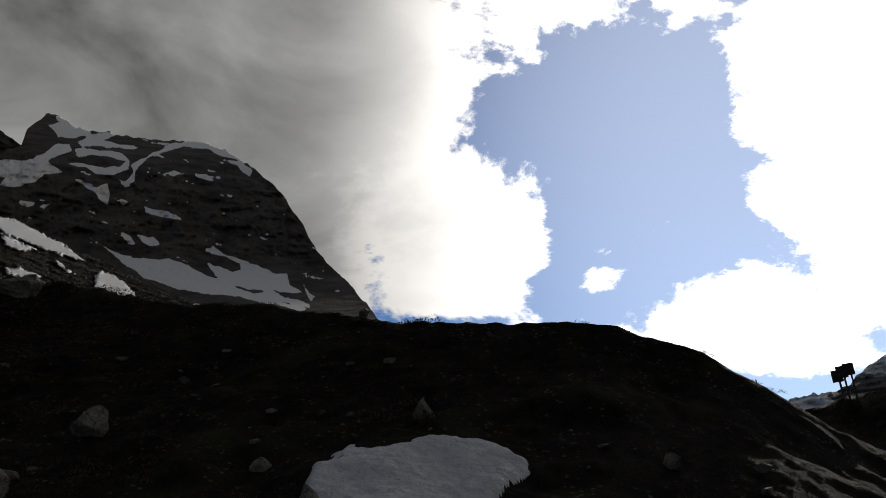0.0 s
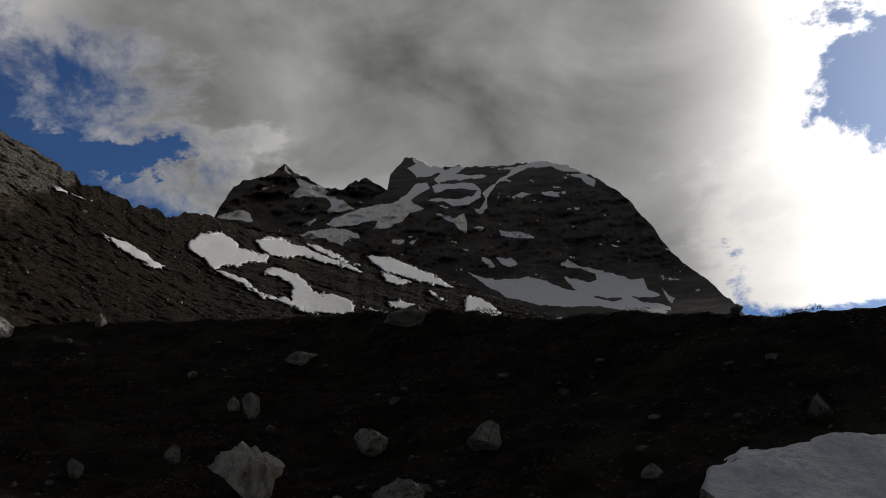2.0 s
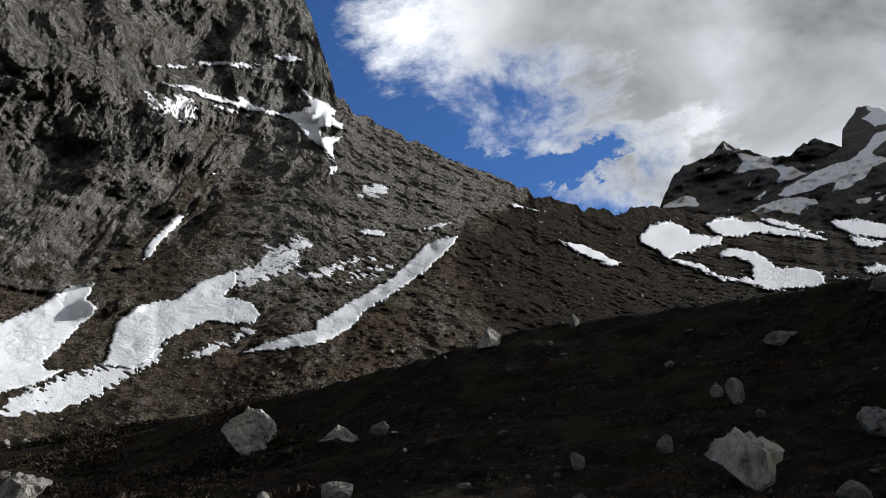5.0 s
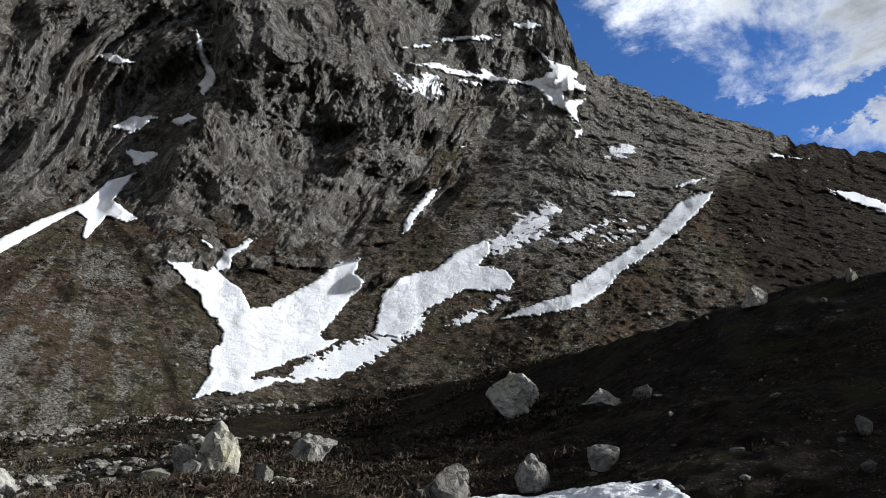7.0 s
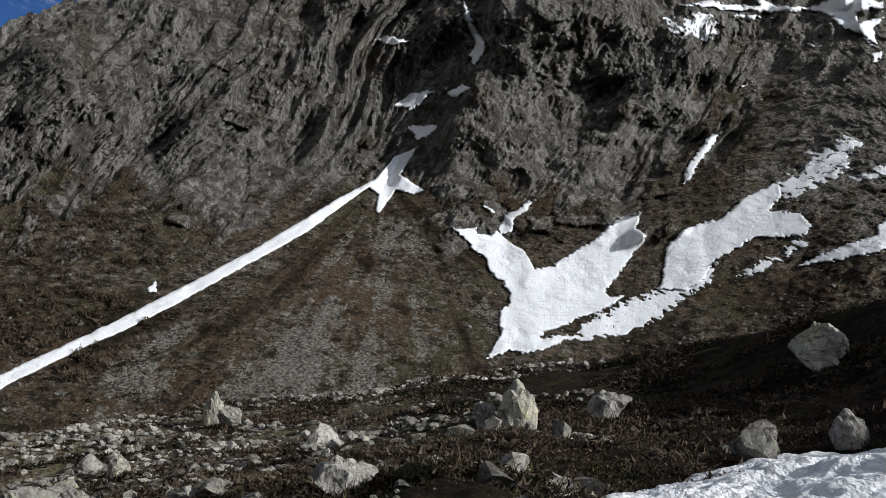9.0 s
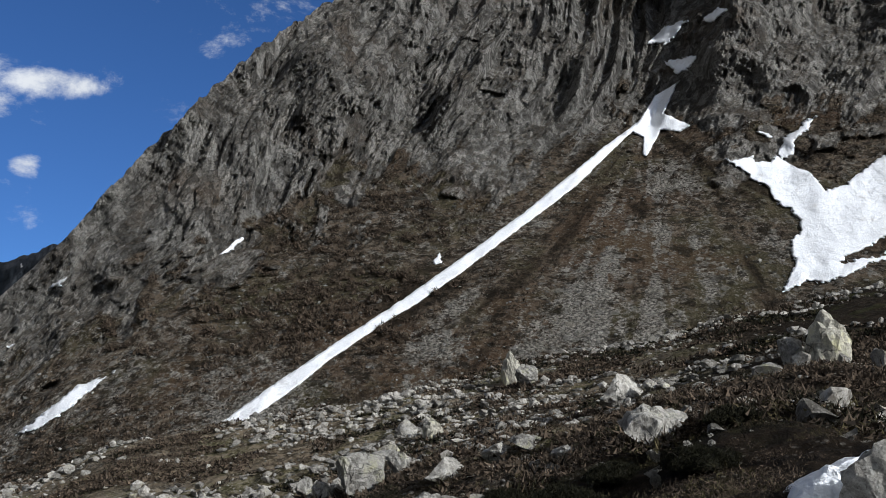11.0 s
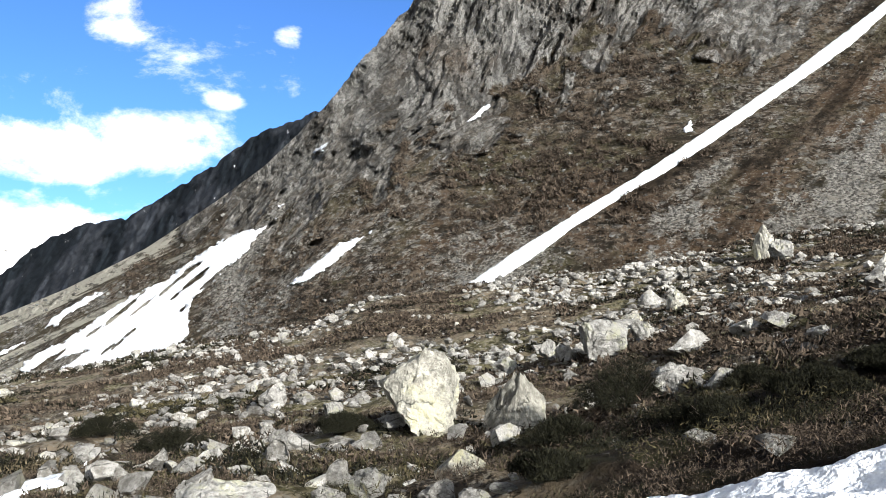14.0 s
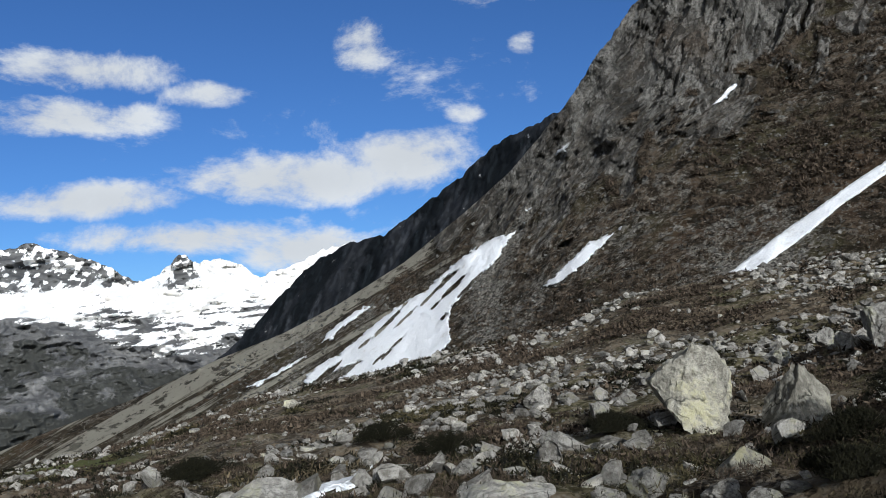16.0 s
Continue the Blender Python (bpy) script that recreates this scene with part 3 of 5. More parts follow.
HEATH, SLOPE, SNOW = make_heath(), make_slope(), make_snow()
DOME_ROCK = make_far("dark_alpine_rock", (0.055, 0.048, 0.042), (0.115, 0.100, 0.084), scale=0.02, snow_sharp=0.05)
RANGE_ROCK = make_far("far_alpine_rock", (0.075, 0.074, 0.074), (0.165, 0.160, 0.152), wood_shade=(0.045, 0.045, 0.040), scale=0.012)
# Bluish near-black: the ridge's shade is put into its forest colours too.
WOODED = make_far("wooded_ridge", (0.014, 0.016, 0.020), (0.034, 0.036, 0.040), wood_shade=(0.008, 0.010, 0.012), scale=0.05)
PALE_ROCK = make_rock("pale_gneiss", (0.39, 0.37, 0.33), (0.15, 0.139, 0.121), (0.30, 0.29, 0.16), 0.25)
LICHEN_ROCK = make_rock("lichened_gneiss", (0.42, 0.395, 0.325), (0.19, 0.175, 0.142), (0.42, 0.39, 0.24), 0.5)
RUBBLE = make_rock("rubble_stone", (0.43, 0.405, 0.36), (0.17, 0.155, 0.13), (0.28, 0.26, 0.16), 0.2, True)
SCREE = make_rock("scree_stone", (0.24, 0.23, 0.205), (0.10, 0.095, 0.085), (0.2, 0.18, 0.12), 0.1, True)
HEATHER = make_leaf("heather_twigs", (0.014, 0.011, 0.008), (0.100, 0.075, 0.053))
JUNIPER = make_leaf("juniper_needles", (0.004, 0.004, 0.003), (0.020, 0.019, 0.010))
OLIVE = make_leaf("bilberry_and_moss", (0.016, 0.014, 0.007), (0.072, 0.060, 0.030))
STRAW = make_leaf("dry_grass", (0.05, 0.040, 0.024), (0.13, 0.102, 0.062))
TIMBER = make_plain("weathered_timber", (0.05, 0.042, 0.034), (0.12, 0.10, 0.08))
BOARD = make_plain("dark_sign_board", (0.035, 0.030, 0.026), (0.06, 0.05, 0.042))

# Outlines of the snow: broken up by stones or not, then azimuth and elevation of the corners.
SLOPE_SNOW = []


def snow_lies(state, *corners):
    SLOPE_SNOW.append((state, corners))


snow_lies("whole", (118.3, 2.0), (115.2, 4.1), (113.2, 5.3), (110.9, 6.7), (108.8, 7.9), (106.7, 9.1), (104.6, 10.4), (101.6, 12.2), (98.6, 14.0), (96.0, 15.7), (93.2, 17.5), (90.9, 18.7), (89.7, 20.1), (88.0, 20.8), (88.3, 20.3), (89.2, 19.0), (87.6, 18.0), (88.4, 17.7), (89.5, 18.0), (90.6, 16.5), (90.9, 16.6), (90.7, 17.7), (91.3, 18.1), (92.9, 17.0), (95.2, 15.2), (97.5, 13.8), (100.2, 12.2), (103.1, 10.3), (106.0, 8.6), (108.8, 7.1), (111.6, 5.4), (113.5, 4.0), (115.8, 2.5), (116.9, 1.9))
snow_lies("whole", (86.1, 15.8), (85.3, 15.6), (84.2, 15.7), (84.1, 15.3), (83.3, 15.2), (82.9, 15.5), (82, 14.7), (81.4, 14.4), (80.7, 13.6), (80.6, 13), (79.5, 13.1), (78.5, 13.7), (77.8, 14.1), (77, 14.5), (75.9, 15.3), (75, 16), (73.6, 16.2), (73.9, 15.2), (73.2, 14.8), (73.5, 14.4), (74.7, 13.1), (75.3, 12.2), (76, 11.5), (75.8, 11.1), (74.7, 11.2), (75.6, 10.6), (76.7, 10.1), (77.8, 9.8), (78.5, 9.4), (79.9, 9), (80.2, 8.7), (78.5, 8.9), (78.5, 8.5), (79.9, 7.9), (81.3, 7.6), (82.3, 7.8), (83.4, 7.4), (83.8, 7.3), (83.2, 8.3), (82.7, 9), (82.9, 9.4), (82.8, 10.4), (82.2, 10.8), (82.2, 11.5), (82.6, 12.2), (83.4, 12.7), (83.6, 13.6), (84.5, 14.2), (85, 14.9))
snow_lies("whole", (82.9, 15.5), (82.4, 16.4), (81.5, 16.8), (80.8, 17.3), (80.3, 17.3), (80.9, 16.6), (81.7, 16.1), (81.8, 15.4), (82.7, 15.1))
snow_lies("whole", (84, 17.1), (83.6, 17.1), (82.8, 16.6), (83.1, 16.5))
snow_lies("broken", (78.8, 8.5), (77.5, 9.7), (75.6, 10.6), (74.2, 11.1), (72.7, 11.5), (70.8, 12.1), (69.2, 12.8), (69.8, 11.5), (70.9, 11), (72, 10.3), (73.1, 9.5), (74.9, 8.8), (76.7, 8.4))
snow_lies("whole", (72.8, 11.4), (72.4, 12.8), (72.2, 13.9), (71.1, 15), (70, 15.3), (68.7, 15.5), (67.6, 16.4), (66.6, 16.9), (65.1, 17.4), (65, 16.5), (65.8, 15.7), (64.1, 15.4), (63.5, 14.6), (64, 14), (65.3, 14), (66.8, 14.1), (67.9, 13.6), (69.4, 12.8), (70.1, 11.7), (71.2, 11.2))
snow_lies("broken", (65.5, 17.2), (63.4, 18.2), (63.4, 18.8), (61.7, 19.1), (61.3, 19.6), (60.6, 19.4), (60.2, 19), (61.1, 18.2), (61, 17.5), (62.2, 17.1), (63.7, 16.5), (65, 16.1))
snow_lies("broken", (61.2, 17.2), (59.7, 17.4), (58, 18), (56.4, 18.3), (56.1, 18), (57.9, 17.5), (59.2, 16.9), (60.8, 16.8))
snow_lies("broken", (58.6, 16.8), (56.8, 17.4), (54.9, 17.5), (56.2, 16.8), (58, 16.5))
snow_lies("broken", (68.1, 11.9), (66.8, 12.7), (65.3, 13.4), (64.2, 13.9), (63.8, 13.6), (65.4, 12.7), (67, 11.9))
snow_lies("whole", (64.7, 12.2), (63.2, 12.9), (61.8, 13.3), (60, 13.7), (60.1, 14.1), (58.5, 15), (57, 15.8), (55.2, 16.7), (53.7, 17.9), (52.7, 18.8), (51.7, 19.2), (50.5, 19.3), (50.8, 18.7), (51.5, 18.1), (53.1, 16.8), (54.4, 16.1), (55.5, 15.4), (56.8, 14.7), (57.7, 13.7), (59, 13), (60.1, 12.6), (61.5, 12.4), (63.3, 12.3))
snow_lies("whole", (52.8, 19.8), (51.7, 20.1), (50.4, 20.2), (51.4, 19.8), (52.4, 19.7))
snow_lies("whole", (57.5, 19.7), (56.6, 19.9), (55.1, 19.7), (55.5, 19.3), (56.8, 19.5))
snow_lies("whole", (70.9, 17.7), (70.7, 18.7), (69.9, 19.6), (68.9, 20.6), (68.2, 20.7), (69, 19.7), (69.8, 18.9), (70.4, 17.9))
snow_lies("whole", (61.3, 29), (60.2, 28.1), (59.2, 27.8), (58.4, 27.2), (58.8, 26.9), (58.2, 26.5), (58, 26), (58.8, 26.3), (59.6, 26.2), (59.6, 25.7), (58.1, 25.7), (58.4, 25.4), (58.8, 25.2), (58.7, 24.1), (59.2, 24.4), (59.5, 25), (60.4, 25.4), (60.9, 26), (61.6, 26.6), (62.8, 26.9), (64.5, 27.1), (66, 27.4), (67.2, 27.6), (68.2, 27.9), (69.1, 28.1), (70.3, 28.3), (70.5, 28.5), (69.5, 28.4), (68.3, 28.4), (66.8, 27.9), (65.2, 27.7), (66, 28.2), (65, 27.9), (64.1, 27.5), (62.5, 27.1), (61, 27.2), (60.4, 27.6))
snow_lies("broken", (71.4, 27.8), (70.3, 27.5), (69.1, 27.8), (68.3, 27.6), (67.7, 26.9), (67.6, 26.6), (68.6, 26.1), (70, 26.3), (71, 26.9))
snow_lies("whole", (67.2, 27.4), (66, 27.3), (64.4, 26.8), (65.7, 26.9))
snow_lies("whole", (71.2, 29.2), (69.9, 29.6), (68.7, 29.5), (68.2, 29.8), (66.2, 30), (63.8, 29.9), (64.7, 29.6), (66.3, 29.7), (68.3, 29.6), (69.1, 29.3), (70.3, 29.3))
snow_lies("whole", (63.2, 30.5), (61.9, 30.7), (60.7, 30.3), (61.9, 30.1))
snow_lies("whole", (62.8, 25.2), (62.3, 24.9), (61.3, 24.8), (62.2, 24.7))
snow_lies("whole", (67.3, 23.1), (66, 23.4), (66.7, 23.1))
snow_lies("whole", (59.1, 23.9), (58.5, 23.9), (58.5, 23.4), (59.1, 23.3))
snow_lies("broken", (56.9, 22.5), (55.5, 22.8), (54.7, 22.5), (56, 21.6), (57.2, 21.9))
snow_lies("whole", (38, 18.7), (36.9, 18.9), (36, 18.5), (35.5, 17.9), (34.5, 17.6), (33.6, 17.5), (33.8, 17), (34.9, 17), (35.7, 16.8), (36.5, 16.8), (37, 16.5), (36.3, 16.4), (35.2, 16), (34.5, 15.4), (34.1, 15.1), (33, 14.8), (32.2, 14.7), (32.1, 15.3), (32.3, 15.8), (33, 16.1), (33.9, 16.3), (34, 16.5), (33.1, 16.7), (31.8, 16.2), (31.1, 15.6), (30.8, 15.2), (29.3, 14.9), (28.3, 14.5), (28.1, 13.7), (28.7, 13.7), (30.5, 13.8), (31.6, 14), (32.5, 14.4), (33.2, 14.7), (34.1, 14.8), (34.7, 15.3), (35.6, 15.8), (36.5, 16.2), (37.3, 16.6), (37.7, 17.2), (38.5, 17.6), (38.8, 18))
snow_lies("whole", (33.9, 18.6), (32.6, 18.4), (32, 18.1), (31.3, 17.9), (30.2, 17.4), (28.8, 16.9), (27.6, 16.3), (28.4, 16.5), (29.5, 16.9), (30.6, 17.2), (31.9, 17.4), (32.5, 17.3), (33.4, 17.4), (34.1, 17.8), (34.5, 18.3))
snow_lies("whole", (31.4, 18.3), (30.2, 17.9), (27.7, 16.7), (29.1, 17.1), (30.6, 17.7))
snow_lies("whole", (27.4, 17.4), (26.5, 17.2), (25.4, 17.1), (24.1, 16.4), (23, 16), (22, 15.3), (21.6, 15.1), (23.1, 15.4), (24.5, 15.8), (25.9, 16.2), (26.6, 16.7))
snow_lies("whole", (26.4, 16.3), (25.6, 16), (24.5, 15.6), (25.3, 15.4), (26.1, 15.7))
snow_lies("whole", (20.9, 14.5), (19.9, 14.3), (19, 13.6), (18.6, 13), (20.1, 13.2), (21, 13.6))
snow_lies("whole", (26, 14.4), (25.2, 14.5), (24.1, 14), (25.1, 13.9), (25.8, 14))
snow_lies("whole", (27.6, 14.1), (25.8, 13.7), (26.2, 13.4), (27.1, 13.8))
snow_lies("whole", (23.3, 15), (22.2, 14.3), (22.8, 14.4))
snow_lies("whole", (43.9, 18.4), (42.4, 18), (40.1, 16.6), (40.8, 16.5), (42.4, 17.4))
snow_lies("streaked", (130.2, 6.1), (131.1, 5.5), (132.4, 5.3), (133.9, 4.5), (135.4, 3.4), (136.9, 2.2), (138.7, 1.3), (140.6, -0), (142.4, -1.4), (143.9, -2.1), (144.8, -2.9), (144.4, -3.2), (142.8, -2.5), (141.1, -1.9), (142.5, -2.9), (143.2, -3.6), (141.8, -3.7), (140.1, -3), (138.9, -2.3), (137.5, -2.4), (136.4, -2), (135.4, -1.1), (135.4, 0.2), (135.2, 1.1), (134, 2.2), (133.3, 2.9), (132.1, 3.9), (131.5, 4.7), (130.8, 5.6))
snow_lies("whole", (129.6, 1.9), (128.5, 2.8), (127.2, 3.9), (126.2, 4.7), (125.2, 4.9), (124.2, 5.4), (125.7, 4.1), (127.2, 2.9), (128.5, 2.1))
snow_lies("whole", (148.1, -3), (146.7, -2.4), (145.2, -1.6), (144.1, -1.1), (144.4, -1.5), (146, -2.3), (147.4, -3))
snow_lies("whole", (143.7, -0.8), (143.1, -0.1), (142.3, 0.6), (140.9, 1.4), (140.1, 1.6), (140.9, 1), (142.4, 0), (142.7, -0.5), (143.3, -0.6))
snow_lies("whole", (128.2, 10.1), (127.6, 10.6), (127, 10.9), (127.4, 10.3))
snow_lies("whole", (130.7, 6.8), (129.6, 7.1), (130, 6.7))
snow_lies("whole", (91.2, 27.2), (90.3, 27.6), (88.7, 27.2), (89.8, 26.9))
snow_lies("whole", (85, 29.8), (84.5, 28.8), (83.7, 27.4), (83.3, 26.9), (84.1, 25.7), (84.7, 26.4), (84.1, 27), (84.9, 28.6))
snow_lies("whole", (89.9, 23.2), (88.6, 24.1), (86.8, 24.3), (87.7, 23.6), (88.3, 23))
snow_lies("whole", (86.3, 24), (85, 24.6), (84.3, 24.4), (85.4, 23.8))
snow_lies("whole", (88.9, 22.1), (86.7, 22.1), (87.3, 21.3), (88.1, 21.1))
snow_lies("whole", (47.2, 21.1), (44.5, 20.3), (46.4, 20.6))
snow_lies("whole", (105.1, 11), (104.3, 11.9), (104.1, 11))
snow_lies("whole", (118.2, 12.2), (116.9, 13.3), (116.7, 13.1), (117.7, 12.2))
DOME_SNOW = []


def dome_snow_lies(*corners):
    DOME_SNOW.append(corners)


dome_snow_lies((20.7, 16.0), (19.5, 15.5), (17.8, 15.4), (16.8, 15.4), (15.8, 15.1), (14.5, 14.5), (13.0, 13.9), (11.8, 13.4), (10.6, 13.1), (8.2, 12.5), (8.3, 12.3), (10.0, 12.7), (11.9, 13.1), (13.1, 13.3), (14.7, 13.4), (16.3, 13.7), (18.0, 14.2), (18.9, 14.7), (19.9, 15.4))
dome_snow_lies((14.6, 16.2), (14.1, 16.3), (13.5, 15.9), (12.1, 15.4), (11.2, 15.1), (10.3, 14.6), (9.5, 14.6), (9.2, 13.9), (8.5, 13.5), (9.0, 13.4), (9.9, 13.5), (10.5, 13.7), (10.7, 13.5), (11.1, 13.6), (12.1, 13.8), (13.0, 13.9), (13.9, 14.5), (14.4, 15.2), (13.8, 15.1), (12.9, 14.7), (12.3, 14.8), (12.4, 15.3), (13.2, 15.6), (14.0, 15.8), (14.6, 16.0))
dome_snow_lies((8.4, 14.0), (7.9, 13.2), (7.9, 13.0), (8.3, 13.6))
dome_snow_lies((11.8, 13.3), (10.8, 13.5), (10.5, 13.8), (9.9, 13.3), (8.8, 13.0), (8.0, 12.7), (8.0, 12.5), (10.0, 12.9))
dome_snow_lies((18.7, 16.8), (17.8, 16.7), (17.4, 16.3), (18.0, 16.1), (18.4, 16.4))
dome_snow_lies((19.7, 16.9), (19.2, 16.7), (18.8, 16.2), (19.2, 16.3))
dome_snow_lies((18.4, 18.5), (17.7, 18.3), (17.0, 18.3), (16.5, 18.1), (16.1, 17.8), (17.4, 18.0), (18.3, 18.2))
dome_snow_lies((17.3, 20.6), (16.6, 20.8), (16.0, 20.6), (16.8, 20.5))
dome_snow_lies((15.3, 20.6), (14.7, 20.6), (14.2, 20.3), (14.9, 20.4))
dome_snow_lies((19.6, 19.8), (19.1, 20.5), (19.3, 20.9), (18.9, 21.2), (18.4, 21.5), (17.7, 21.9), (17.1, 22.3), (15.9, 22.6), (14.9, 22.7), (13.9, 22.3), (14.9, 22.2), (16.2, 22.3), (17.1, 21.9), (18.1, 21.6), (18.7, 21.1), (19.1, 20.5), (19.1, 20.0))
dome_snow_lies((13.6, 21.6), (12.5, 21.5), (11.7, 21.1), (11.9, 20.6), (12.4, 20.9), (12.7, 21.3))
dome_snow_lies((14.9, 22.6), (13.2, 22.1), (12.0, 21.4), (12.9, 21.7), (14.3, 22.0))
dome_snow_lies((22.5, 19.8), (21.3, 19.5), (20.7, 19.7), (20.6, 19.1), (20.6, 18.5), (21.0, 18.7), (21.5, 19.2))
dome_snow_lies((19.8, 18.8), (19.5, 18.7), (19.7, 18.6))
dome_snow_lies((22.7, 21.6), (21.5, 21.7), (19.9, 21.6), (19.5, 21.2), (20.5, 21.3), (21.6, 21.3), (22.5, 21.1))
dome_snow_lies((23.0, 20.7), (22.0, 20.8), (20.9, 20.6), (20.0, 20.8), (19.5, 21.1), (19.5, 20.7), (20.3, 20.3), (21.4, 20.3), (22.1, 20.6))
dome_snow_lies((22.6, 22.0), (21.8, 22.5), (21.0, 22.7), (20.3, 22.7), (21.3, 22.2), (18.9, 22.0), (19.7, 21.9), (21.1, 21.9), (22.3, 21.8))
dome_snow_lies((18.7, 22.5), (17.4, 22.4), (16.9, 22.3), (18.1, 22.3))
dome_snow_lies((20.1, 20.1), (19.3, 19.7), (19.6, 19.6))
dome_snow_lies((31.8, 18.6), (31.2, 18.9), (29.9, 19.1), (28.6, 19.1), (27.9, 18.8), (27.7, 18.5), (28.5, 18.4), (29.0, 18.1), (28.5, 18.0), (29.8, 18.3), (29.9, 18.6), (30.9, 18.5), (31.5, 18.4))
dome_snow_lies((29.9, 19.4), (28.7, 20.0), (27.5, 20.3), (26.2, 20.5), (25.0, 20.7), (24.4, 21.2), (23.8, 21.7), (23.0, 21.9), (22.9, 21.5), (23.8, 21.1), (24.3, 20.7), (23.4, 20.2), (24.4, 20.0), (24.8, 19.5), (26.0, 19.1), (26.7, 19.1), (26.3, 19.6), (27.2, 19.5), (28.2, 19.3), (28.9, 19.2), (29.6, 19.3))
dome_snow_lies((24.4, 22.8), (23.6, 22.9), (22.5, 22.9), (21.8, 22.5), (22.8, 22.2), (23.7, 22.2), (24.0, 22.6))
dome_snow_lies((23.9, 23.3), (23.2, 23.3), (22.9, 22.9), (23.6, 23.1))
dome_snow_lies((25.5, 18.2), (24.8, 18.2), (25.1, 18.0))
dome_snow_lies((24.4, 18.1), (23.8, 18.3), (24.2, 18.0))
dome_snow_lies((31.9, 22.3), (31.0, 22.0), (30.0, 21.7), (29.5, 21.2), (29.1, 21.0), (30.3, 21.1), (31.4, 21.2), (32.6, 21.0), (32.8, 21.0), (32.0, 21.3), (31.6, 21.7))
dome_snow_lies((32.6, 23.0), (32.5, 22.7), (31.9, 22.4), (32.3, 22.6))
dome_snow_lies((36.9, 19.8), (36.1, 20.1), (35.3, 20.2), (34.9, 20.0), (34.7, 19.6), (35.7, 19.6))
dome_snow_lies((34.1, 21.6), (33.3, 21.8), (33.7, 21.6))
dome_snow_lies((31.6, 20.4), (31.1, 20.5), (31.5, 20.2))
dome_snow_lies((31.4, 19.4), (30.6, 19.7), (31.0, 19.3))
dome_snow_lies((29.9, 21.0), (28.8, 20.9), (27.9, 20.3), (28.8, 20.2), (29.8, 20.2), (29.4, 20.6))


# ---- ground, slopes and mountains ----
def build_ground():
    az = np.concatenate([np.arange(-180, -32, 3.0), np.arange(-32, 170, 0.3), np.arange(170, 180.1, 2.5)])
    az[-1] = 180.0
    r = np.concatenate([[0.05, 0.6, 1.2, 1.8], np.arange(2.4, 30, 0.18), np.geomspace(30, 165, 170), np.geomspace(168, 4900, 40)])
    A, R = np.meshgrid(az, r)
    Z = ground_height(A, R)
    P = polar(A, R, Z)
    bank = step(A, 84, 104) * step(R, 14, 34)
    gravel = np.clip(bank * (0.55 + 0.9 * fbm(P * 0.07, 3, 120)), 0, 1)
    gravel = np.maximum(gravel, 0.95 * step(A, 114, 126) * step(R, 9, 18) * step(fbm(P * 0.16, 4, 124, 0.6), -0.4, 0.25))
    gravel = np.maximum(gravel, step(A, 140, 158) * step(R, 60, 110))
    # Sunlit ground, where the brighter heath colours replace the shaded ones.
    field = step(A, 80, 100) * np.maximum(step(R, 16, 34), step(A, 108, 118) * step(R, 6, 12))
    el = np.degrees(np.arctan2(Z - EYE, R))
    green = step(A, 152, 157) * np.exp(-((el + 6.6) / 0.55) ** 2) * step(R, 40, 60)
    pale = step(A, 154, 157) * np.exp(-((el + 7.7) / 0.5) ** 2)
    gravel = np.clip(np.maximum(gravel, pale) - green, 0, 1)
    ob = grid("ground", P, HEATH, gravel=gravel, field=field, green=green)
    return tagged(ob, "brown alpine heath ground with moss, gravel and dry grass", "ground", kind="structure")


